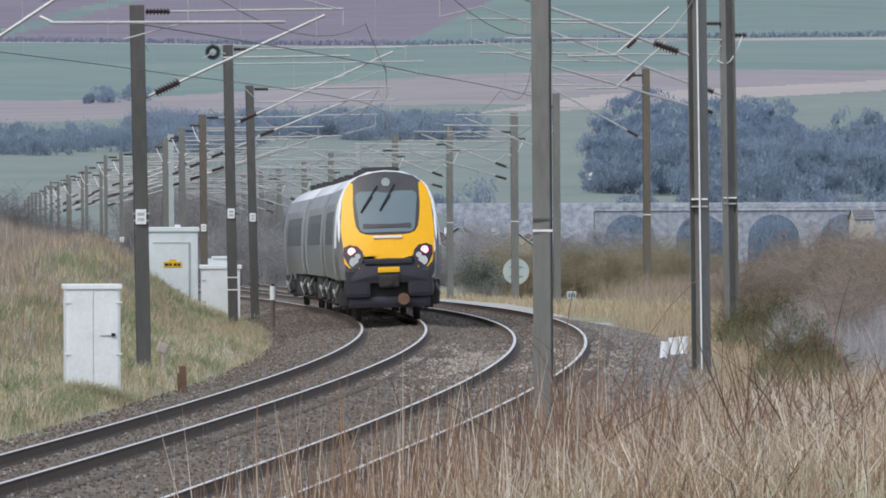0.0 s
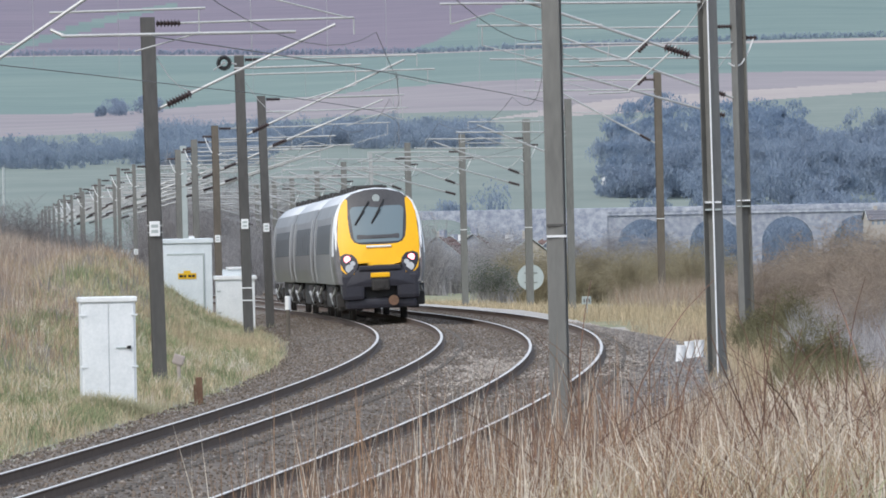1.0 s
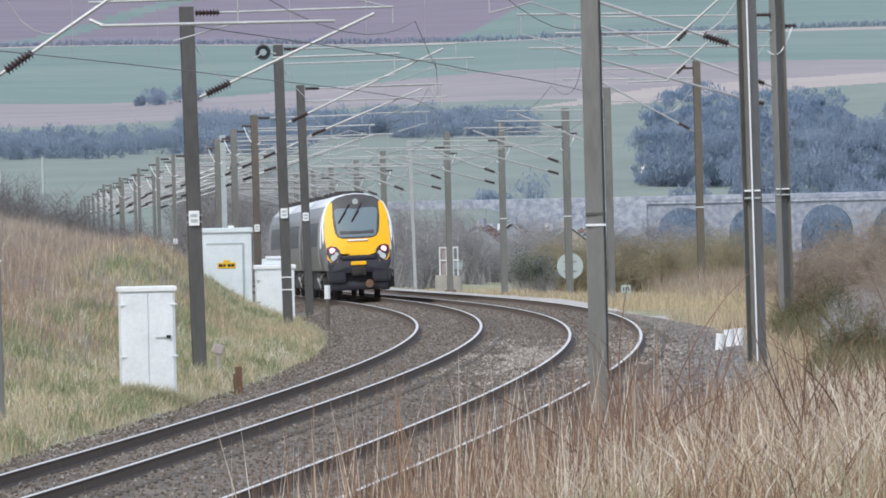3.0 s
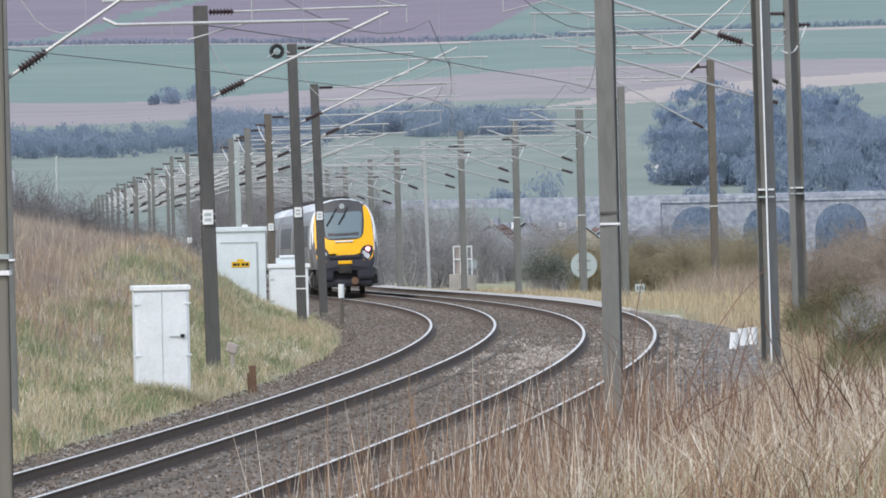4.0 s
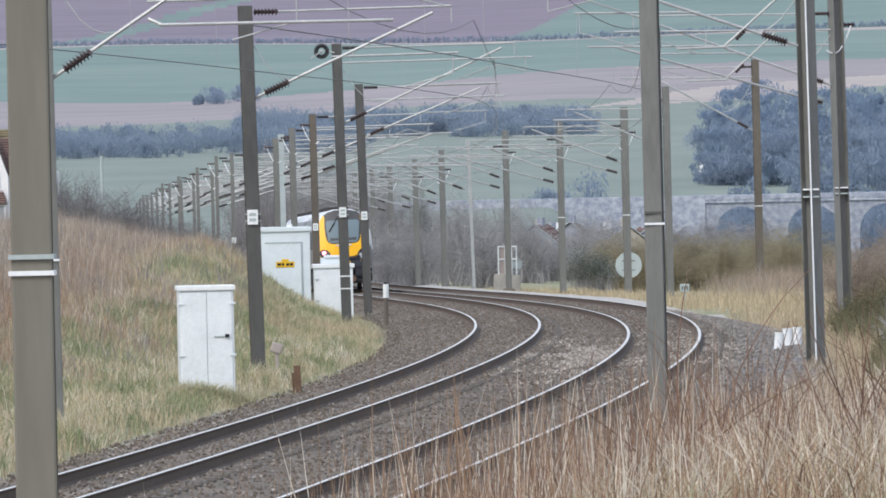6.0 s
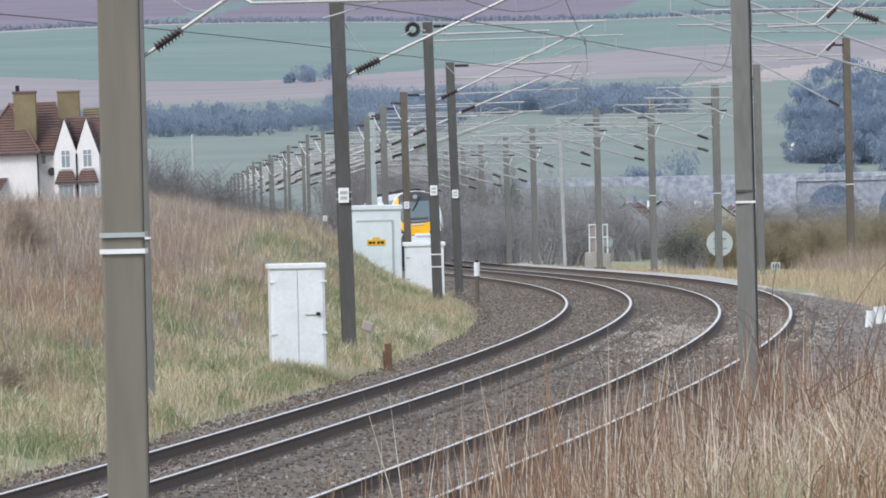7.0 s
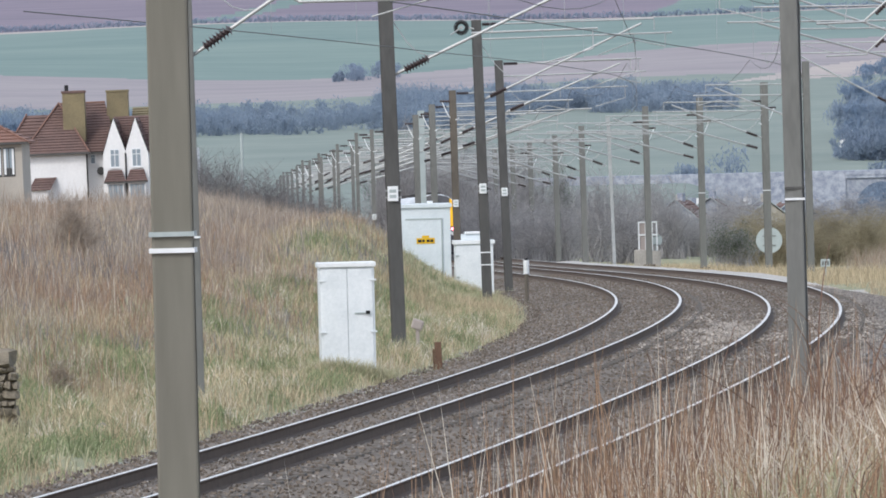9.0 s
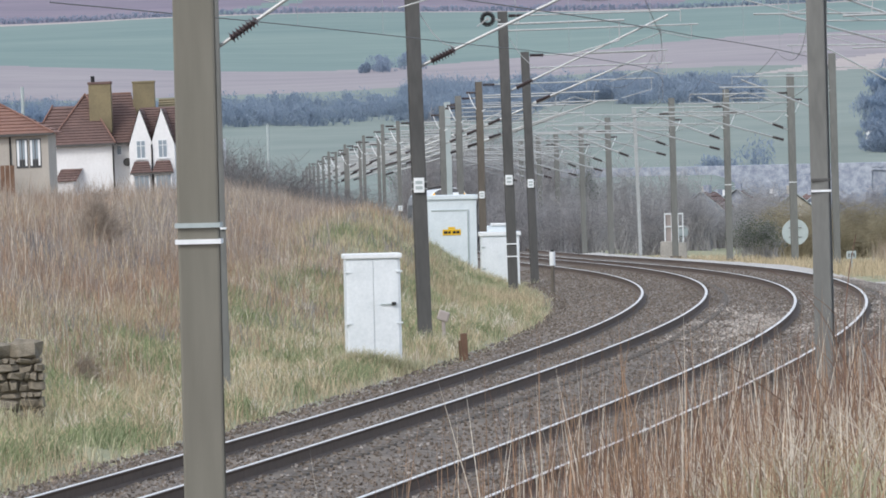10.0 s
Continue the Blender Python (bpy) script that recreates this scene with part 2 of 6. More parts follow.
def build_ground():
    ys = [-60, -40, -25, -12] + [2.0 * i for i in range(0, 20)]
    while ys[-1] < 4850:
        y = ys[-1]
        ys.append(y + (1.0 if y < 250 else 3.0 if y < 700 else 12.0 if y < 1350 else 11.0))
    vs = [i / 110 for i in range(-110, 111)]
    verts, faces, index = [], [], []
    for y in ys:
        half = 45 + 0.17 * max(y, 0)
        for v in vs:
            x = half * math.copysign(abs(v) ** 1.5, v) + (line_x(min(y, 900)) * 0.6 if y < 500 else 0)
            verts.append((x, y, ground_z(x, y)))
    k = len(vs)
    for i in range(len(ys) - 1):
        for j in range(k - 1):
            faces.append((i * k + j, i * k + j + 1, (i + 1) * k + j + 1, (i + 1) * k + j))
            a, b = verts[i * k + j], verts[(i + 1) * k + j + 1]
            index.append(field_of((a[0] + b[0]) / 2, (a[1] + b[1]) / 2))
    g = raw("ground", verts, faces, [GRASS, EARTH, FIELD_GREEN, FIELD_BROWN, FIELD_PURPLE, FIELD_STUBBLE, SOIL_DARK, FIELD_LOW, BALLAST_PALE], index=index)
    g.data.polygons.foreach_set("use_smooth", [True] * len(faces))
    tagged(g, "rough grass verge, brown scrub and haze-tinted far hillside fields", "ground", kind="structure")


build_ground()

# ---- the permanent way ----
SIX = 3.49
YS = [30 + 1.5 * i for i in range(160)] + [270 + 5 * i for i in range(30)] + [420 + 15 * i for i in range(46)]
HEAD = [(-0.03, -0.006), (-0.012, -0.0005), (0.012, -0.0005), (0.03, -0.006), (0.036, -0.012), (0.012, -0.045), (0.01, -0.13), (0.07, -0.15), (0.07, -0.16), (-0.07, -0.16), (-0.07, -0.15), (-0.01, -0.13), (-0.012, -0.045), (-0.036, -0.012)]
CANT = 0.085


def build_tracks():
    bed = [(-3.2, -0.58), (-2.6, -0.4), (-1.85, -0.24), (-0.9, -0.158), (-0.75, -0.16), (0.75, -0.075), (0.95, -0.05), (1.75, -0.14), (2.6, -0.155), (2.75, -0.16), (4.2, -0.075), (4.5, -0.05), (5.0, -0.14), (5.3, -0.4), (5.3, -1.1), (-3.2, -1.1)]
    b = sweep("ballast_bed", YS, bed, 0, 0, BALLAST)
    tagged(b, "brown stained stone ballast bed under two tracks", "ballast", kind="structure")
    sh = sweep("ballast_shoulder", YS[:200], [(4.9, -0.16), (6.2, -0.28), (7.4, -0.5), (8.3, -0.85), (8.3, -1.2), (4.9, -1.2)], 0, 0, BALLAST_GREY)
    tagged(sh, "wide grey stone shoulder beside the outer rail", "ballast", kind="structure")
    ys = [y for y in YS if 222 < y < 470]
    cut = [(5.2, -0.35), (5.7, -0.1), (6.9, -0.07), (7.5, -0.35), (7.5, -1.2), (5.2, -1.2)]
    verts = [on_line(y, a + 0.12 * noise.noise((y * 0.2, a, 3)), b - 0.45 * (1 - smooth(228, 300, y)) + 0.05 * noise.noise((y * 0.35, a * 2, 8))) for y in ys for a, b in cut]
    faces = [(i * 6 + j, i * 6 + (j + 1) % 6, (i + 1) * 6 + (j + 1) % 6, (i + 1) * 6 + j) for i in range(len(ys) - 1) for j in range(6)]
    gp = raw("gravel_path", verts, faces + [(0, 1, 2, 3, 4, 5)], BALLAST_PALE)
    tagged(gp, "pale gravel path along the outer rail", "path", kind="structure")
    for off, name in ((0.0, "near"), (SIX, "far")):
        tr = empty("railway_track", Matrix(), "curved running line with polished steel rails on sleepers", "railway track", "running lines")
        for side, up in ((-0.7525, 0.0), (0.7525, CANT)):
            r = sweep("rail", YS, HEAD, off + side, up, [RAIL_SIDE, RAIL_TOP], tr)
            idx = []
            for i in range(len(YS) - 1):
                idx += [1] * 3 + [0] * 11
            r.data.polygons.foreach_set("material_index", idx)
        me = None
        y = 84.0
        while y < 235:
            if me is None:
                s = obj("sleeper", box(bmesh.new(), -1.25, 1.25, -0.13, 0.13, -0.2, 0, 0.02), CONCRETE, tr)
                me = s.data
            else:
                s = new("sleeper", me)
                s.parent = tr
            s.matrix_basis = Matrix.Translation(on_line(y, off, -0.122)) @ pose(0, 0, 0, 0, -math.degrees(CANT / 1.505), -math.degrees(heading(y)))
            y += 0.68


build_tracks()


# ---- overhead line ----
def h_section(bm, w, z0, z1, lean=0.0, turn=0.0):
    """A broad-flange post: one H profile drawn upward."""
    t, q, e = 0.022, 0.012, w / 2
    c = 0.014
    prof = [(-e, -e + c), (-e + 0.006, -e), (-e + t, -e), (-e + t, -q), (e - t, -q), (e - t, -e), (e - 0.006, -e), (e, -e + c), (e, e - c), (e - 0.006, e), (e - t, e), (e - t, q), (-e + t, q), (-e + t, e), (-e + 0.006, e), (-e, e - c)]
    k = len(prof)
    c, s = math.cos(turn), math.sin(turn)
    lo = [bm.verts.new((c * x - s * y, s * x + c * y, z0)) for x, y in prof]
    hi = [bm.verts.new((c * x - s * y + lean * (z1 - z0), s * x + c * y, z1)) for x, y in prof]
    for i in range(k):
        bm.faces.new((lo[i], lo[(i + 1) % k], hi[(i + 1) % k], hi[i]))
    bm.faces.new(hi)
    bmesh.ops.recalc_face_normals(bm, faces=bm.faces)
    return bm


def insulator(bm, a, b, n=7, r=0.075):
    """One turned porcelain body with n sheds."""
    a, b = Vector(a), Vector(b)
    d = b - a
    u = d.normalized()
    p = u.cross(Vector((0.1, 1, 0.2))).normalized()
    q = u.cross(p)
    prof = [(0.0, 0.45)]
    for i in range(n):
        prof += [((i + 0.2) / n, 0.45), ((i + 0.3) / n, 1.0), ((i + 0.45) / n, 0.95), ((i + 0.75) / n, 0.5)]
    prof.append((1.0, 0.45))
    rings = [[bm.verts.new(a + d * t + (p * math.cos(k * math.pi / 5) + q * math.sin(k * math.pi / 5)) * r * f) for k in range(10)] for t, f in prof]
    for c, e in zip(rings, rings[1:]):
        for k in range(10):
            bm.faces.new((c[k], c[(k + 1) % 10], e[(k + 1) % 10], e[k]))
    bm.faces.new(rings[0])
    bm.faces.new(rings[-1])
    bmesh.ops.recalc_face_normals(bm, faces=bm.faces)
    return bm


def mast(x, y, base, top, lean=0.0, side=1, reach=3.9, mat=STEEL, plate=0.0, bands=(), turn=1.72, width=0.254, arm=True, low=None, conduit=False, label="", tie=None, tr=1.0, double=False, cross=True, reg=None, steady=None):
    """side: the way in which its arm points, 1 to the right."""
    th = empty("catenary_mast", pose(x, y, base), label or "grey steel overhead-line mast with bracket arm beside the track", "catenary mast", "overhead-line masts")
    h = top - base
    part("post", h_section(bmesh.new(), width, -0.3, h, lean, turn), mat, th)
    bm = bmesh.new()
    box(bm, -0.3, 0.3, -0.3, 0.3, -0.5, -0.06, 0.02)
    part("footing", bm, CONCRETE, th)
    if plate:
        p = part("number_plate", box(bmesh.new(), -0.1, 0.1, -0.02, 0, -0.14, 0.14, 0.006), WHITE, th, "white enamel plate with small dark bars")
        p.matrix_basis = pose(lean * plate, -width / 2 - 0.03, plate)
        for zz in (0.05, -0.05):
            part("bar_mark", box(bmesh.new(), -0.065, 0.065, -0.026, -0.0215, zz - 0.03, zz + 0.03), GREY_METAL, p)
        for zz in (0.06, -0.07):
            c = part("plate_clamp", box(bmesh.new(), -0.16, 0.16, -0.012, 0.012, -0.012, 0.012), TUBE, th)
            c.matrix_basis = pose(lean * plate, -width / 2 - 0.012, plate + zz)
    for z, m2 in bands:
        bm = bmesh.new()
        w = width * 1.12
        box(bm, -w / 2, w / 2, -w / 2 - 0.008, w / 2 + 0.008, -0.016, 0.016)
        part("band", bm, m2, th, m=pose(lean * z, 0, z))
    if conduit:
        bm = tube(bmesh.new(), (0.0, -0.215, -0.2), (lean * h, -0.215, h), 0.016, 6)
        part("white_conduit", bm, WHITE, th, "white plastic cable conduit")
    if not arm:
        return th
    low = low if low is not None else h - 1.75
    tie = h - 0.12 if tie is None else tie
    sx = side
    x0 = lean * h
    bm = bmesh.new()
    tube(bm, (x0 + sx * 0.62, 0, tie), (x0 + sx * reach, 0, tie + 0.04), 0.022 * tr)
    tube(bm, (x0 + sx * reach, 0, tie + 0.04), (x0 + sx * reach, 0, tie - 0.28), 0.014)
    part("top_tie", bm, TUBE, th)
    part("tie_insulator", insulator(bmesh.new(), (x0 + sx * 0.16, 0, tie), (x0 + sx * 0.62, 0, tie)), INSULATOR, th)
    a, b = Vector((x0 + sx * 0.14, 0, low)), Vector((x0 + sx * (reach - 0.35), 0, tie - 0.08))
    d = (b - a).normalized()
    part("strut", tube(bmesh.new(), a + d * 0.72, b, 0.03 * tr), TUBE, th)
    part("strut_insulator", insulator(bmesh.new(), a + d * 0.22, a + d * 0.72, 8, 0.095), INSULATOR, th)
    part("bracket", tube(bmesh.new(), a, a + d * 0.22, 0.03), TUBE, th)
    e = a + (b - a) * 0.55
    bm = bmesh.new()
    rz = e.z - 0.1
    if reg:
        tube(bm, (reg[0], -0.1, reg[2]), (reg[1], -0.1, reg[2]), 0.026)
        tube(bm, (reg[0] + 0.05, -0.1, reg[2]), (reg[0] - 0.16, 0, reg[2] + 0.1), 0.03)
    tube(bm, (e.x - sx * 0.4, 0, rz), (e.x + sx * 2.0, 0, rz + 0.03), 0.02)
    tube(bm, e, (e.x, 0, rz), 0.015)
    tube(bm, (e.x + sx * 1.9, 0, rz), (e.x + sx * 1.9, 0, rz - 0.35), 0.012)
    tube(bm, (e.x + sx * 1.9, 0, rz - 0.35), (e.x + sx * 0.9, 0, rz - 0.62), 0.012)
    part("registration_arm", bm, TUBE, th)
    if cross:
        bm = tube(bmesh.new(), (x0 + sx * 0.12, -0.06, tie - 0.42), (x0 + sx * (reach + 0.5), -0.06, tie - 0.36), 0.024 * tr)
        tube(bm, (x0 + sx * (reach + 0.3), -0.06, tie - 0.36), (x0 + sx * (reach + 0.3), -0.06, tie - 0.75), 0.013)
        polyline(bm, [(x0 + sx * (reach + 0.3), -0.06, tie - 0.75), (x0 + sx * (reach - 0.5), -0.06, tie - 0.56), (x0 + sx * (reach - 1.6), -0.06, tie - 0.95)], 0.016 * tr)
        part("cross_tube", bm, TUBE, th)
    if steady:
        xa, za, long, rise = steady
        bm = tube(bmesh.new(), (xa, -0.05, za), (xa + long, -0.05, za + 0.02), 0.022 * tr)
        tube(bm, (xa + long - 0.06, -0.05, za + 0.04), (xa + long + rise, -0.05, za + rise * 0.97), 0.022 * tr)
        tube(bm, (xa + long * 0.55, -0.05, za), (xa + long * 0.6, -0.05, za + 0.34), 0.01)
        part("steady_arm", bm, TUBE, th)
        part("steady_insulator", insulator(bmesh.new(), (xa + long + rise * 0.34, -0.05, za + rise * 0.33), (xa + long + rise * 0.16, -0.05, za + rise * 0.16), 4, 0.05), INSULATOR, th)
    bm = bmesh.new()
    p0, p1 = Vector((x0, 0, tie - 0.35)), a + (b - a) * 0.3
    pts = [p0.lerp(p1, t / 6) - Vector((0, 0, 0.45 * math.sin(math.pi * t / 6))) for t in range(7)]
    part("jumper_cable", polyline(bm, pts, 0.011 * tr, 5), TUBE, th)
    if double:
        q0, q1 = Vector((x0 - sx * 0.42, 0.1, tie - 0.3)), Vector((x0 + sx * 0.25, -0.15, tie - 0.95))
        pts = [q0.lerp(q1, t / 6) - Vector((0, 0, 0.35 * math.sin(math.pi * t / 6))) for t in range(7)]
        part("white_loop_cable", polyline(bmesh.new(), pts, 0.022, 5), WHITE, th)
        part("stub_insulator", insulator(bmesh.new(), (x0 - sx * 0.1, 0.1, tie - 0.3), (x0 - sx * 0.5, 0.1, tie - 0.3), 4, 0.07), INSULATOR, th)
        a2, b2 = Vector((x0 + sx * 0.14, 0.9, low - 0.5)), Vector((x0 + sx * (reach + 0.4), 0.9, tie - 0.75))
        d2 = (b2 - a2).normalized()
        part("strut", tube(bmesh.new(), a2 + d2 * 0.7, b2, 0.03 * tr), TUBE, th)
        part("strut_insulator", insulator(bmesh.new(), a2 + d2 * 0.2, a2 + d2 * 0.7, 7, 0.09), INSULATOR, th)
        part("cross_tube", tube(bmesh.new(), (x0 + sx * 0.1, 0.9, tie - 0.8), (x0 + sx * (reach + 1.2), 0.9, tie - 0.72), 0.024 * tr), TUBE, th)
    return th


def build_masts():
    # the line of masts on the inside of the curve
    mast(-3.445, 57.0, -0.6, 8.0, 0.0, 1, mat=STEEL_OLIVE, bands=((3.4, WHITE), (3.51, GREY_METAL)), arm=False, turn=1.59, width=0.275)
    mast(-7.56, 130.0, -0.42, 7.34, -0.008, 1, mat=STEEL, bands=((2.5, WHITE),), low=5.3, cross=False, reg=(1.73, 5.34, 6.08))
    mast(-5.42, 159.9, -0.55, 6.48, -0.016, 1, mat=STEEL_DARK, plate=3.03, cross=False)
    mast(-5.55, 237.9, -1.19, 6.80, -0.016, 1, reach=5.0, mat=STEEL_DARK, plate=3.25, low=5.75, bands=((1.45, WHITE), (1.1, WHITE)))
    mast(-5.85, 281.8, -1.64, 6.05, -0.021, 1, reach=4.4, mat=STEEL_DARK, plate=3.3)
    mast(-8.79, 329, -2.35, 5.35, -0.008, 1, reach=4.2, mat=STEEL_BROWN, plate=3.3, double=True, tr=1.2)
    mast(-10.62, 363, -2.7, 4.96, -0.006, 1, reach=4.2, mat=STEEL, double=True, tr=1.3)
    mast(-12.24, 392, -3.0, 4.62, -0.006, 1, reach=4.2, mat=STEEL, double=True, tr=1.3)
    mast(-13.0, 424, -3.3, 4.9, -0.002, 1, mat=GREY_METAL, width=0.3, plate=3.0)
    y, i = 435.0, 0
    while y < 1060:
        p = on_line(y, -4.5 - 0.9 * smooth(435, 650, y) - 0.3 * (i % 2))
        mast(p.x, p.y, p.z - 0.5, p.z + 7.1 + 0.25 * math.sin(i * 2.3), -0.008, 1, reach=4.8 if i < 4 else 3.4 + 0.5 * (i % 3), mat=STEEL, width=0.18, plate=3.1 if i in (0, 1, 3, 4, 6) else 0, double=i < 12, tr=1.5)
        y += 29
        i += 1
    # the outside of the curve
    mast(1.61, 120.3, -0.62, 7.4, -0.004, -1, mat=STEEL, bands=((3.14, WHITE), (3.3, STEEL_DARK)), turn=1.42, low=6.5, tie=7.55)
    mast(5.18, 161.6, -0.73, 7.6, -0.010, -1, reach=4.6, mat=STEEL, bands=((3.5, WHITE), (3.36, GREY_METAL)), conduit=True, turn=2.36, width=0.27, low=6.25, tie=7.75, steady=(-2.54, 6.24, 0.98, 0.96))
    mast(7.78, 218.2, -1.11, 8.6, -0.012, -1, reach=5.2, mat=STEEL, bands=((3.65, WHITE), (3.5, GREY_METAL)), low=6.3, tie=8.15, turn=0.5, width=0.3, double=True, steady=(-3.99, 6.48, 1.08, 1.23))
    mast(8.88, 346.0, -2.51, 7.28, -0.004, -1, reach=5.0, mat=STEEL_BROWN, bands=((3.8, WHITE),), width=0.28, low=6.9, tie=9.5, tr=1.2)
    mast(4.94, 329.0, -2.23, 6.13, -0.004, -1, mat=STEEL, low=6.0, tie=7.5, tr=1.2)
    mast(3.70, 369.1, -2.53, 5.59, -0.004, -1, mat=STEEL, bands=((3.4, WHITE),), width=0.3, low=5.7, tie=7.3, reach=4.4, tr=1.2, double=True)
    mast(0.92, 394.6, -2.76, 5.10, -0.002, -1, mat=STEEL, bands=((3.4, WHITE),), width=0.28, low=5.5, tie=7.05, reach=4.4, tr=1.3, double=True)
    mast(-1.71, 419.3, -2.96, 4.83, -0.004, -1, mat=STEEL, width=0.28, low=5.4, tie=7.0, reach=4.4, tr=1.3, double=True)
    for x, y in ((-3.42, 418), (-5.23, 450), (-7.34, 496), (-9.43, 530), (-10.9, 548)):
        z = rail_z(y)
        mast(x, y, z - 0.5, z + 7.2, -0.008 if y != 418 else -0.02, -1, mat=STEEL if y != 418 else TUBE, width=0.28 if y != 418 else 0.16, low=5.3, tie=6.95, reach=4.4, tr=1.4, double=y > 430)
    y = 585.0
    for i in range(9):
        p = on_line(y, 6.6)
        mast(p.x, p.y, p.z - 0.5, p.z + 7.2, -0.008, -1, mat=STEEL, width=0.28, low=5.3, tie=6.9, tr=1.1, double=i < 3)
        y += 40


build_masts()


def overhead_wire(off, group):
    th = empty("overhead_wire", Matrix(), "thin sagging catenary and contact wire with droppers above the track", "overhead wire", group)
    spans = [80, 120, 160, 200, 240, 283, 325, 368, 411, 454, 497, 540, 583, 626]
    for s, (a, b) in enumerate(zip(spans, spans[1:])):
        z0 = 0.2 * (-1) ** s
        pts = []
        for i in range(9):
            t = i / 8
            y = a + (b - a) * t
            sag = 0.55 * 4 * t * (1 - t)
            pts.append(on_line(y, off + z0 * (1 - 2 * t), 6.35 - sag))
        part("catenary_wire", polyline(bmesh.new(), pts, 0.007, 4), WIRE, th)
        q = [on_line(a + (b - a) * i / 8, off + z0 * (1 - 2 * i / 8), 4.85) for i in range(9)]
        part("contact_wire", polyline(bmesh.new(), q, 0.006, 4), WIRE, th)
        for i in (2, 4, 6):
            part("dropper", tube(bmesh.new(), pts[i], q[i], 0.003, 4), TUBE, th)
    return th


overhead_wire(0.0, "overhead wires")
overhead_wire(SIX, "overhead wires")


# ---- the train ----
CAR = 23.8
HALF = [(0.0, 3.86), (0.45, 3.82), (0.8, 3.68), (1.08, 3.42), (1.24, 3.05), (1.32, 2.6), (1.365, 2.0), (1.36, 1.5), (1.30, 1.08)]


def body_mesh(bm, ys):
    """Lofted coach shell; ys holds (y at the foot, y at the roof, width factor, height factor)."""
    prof = [(-a, z) for a, z in reversed(HALF)] + HALF[1:]
    rings = []
    for y0, y1, wf, hf in ys:
        ring = []
        for a, z in prof:
            t = (z - 1.08) / 2.78
            ring.append(bm.verts.new((a * wf, y0 + (y1 - y0) * t ** 1.3, 1.08 + (z - 1.08) * hf)))
        rings.append(ring)
    for r, s in zip(rings, rings[1:]):
        for i in range(len(prof) - 1):
            f = bm.faces.new((r[i], r[i + 1], s[i + 1], s[i]))
            zc = sum(v.co.z for v in f.verts) / 4
            f.material_index = 1 if zc > 3.5 else 0
            f.smooth = True
    for r in (rings[0], rings[-1]):
        bm.faces.new(r)
    bmesh.ops.recalc_face_normals(bm, faces=bm.faces)
    return bm


def nose_y(x, z):
    """The cab front's surface: bowed across, raked above the waist."""
    t = max(0.0, (z - 1.08) / 2.78)
    return 0.42 * t ** 1.3 * 2.2 + 0.16 * (x / 1.2) ** 2 - 0.012


def panel(name, outer, inner, mat, parent, proud=0.0, label=""):
    """A panel on the cab front between two outlines with the same number of points; inner may be one point."""
    bm = bmesh.new()
    rows = []
    for k in range(5):
        t = k / 4
        row = []
        for (ax, az), (bx, bz) in zip(outer, inner):
            x, z = ax + (bx - ax) * t, az + (bz - az) * t
            row.append(bm.verts.new((x, nose_y(x, z) - proud, z)))
        rows.append(row)
    for r, s in zip(rows, rows[1:]):
        for i in range(len(r) - 1):
            bm.faces.new((r[i], r[i + 1], s[i + 1], s[i])).smooth = True
    bmesh.ops.recalc_face_normals(bm, faces=bm.faces)
    return part(name, bm, mat, parent, label)


def rounded(x0, x1, z0, z1, r, taper=0.0, n=6):
    pts = []
    for cx, cz, a0 in ((x1 - r, z1 - r, 0), (x0 + r, z1 - r, 90), (x0 + r, z0 + r, 180), (x1 - r, z0 + r, 270)):
        for i in range(n + 1):
            a = radians(a0 + 90 * i / n)
            z = cz + r * math.sin(a)
            x = cx + r * math.cos(a)
            pts.append((x * (1 - taper * (z1 - z) / (z1 - z0)), z))
    return pts + pts[:1]


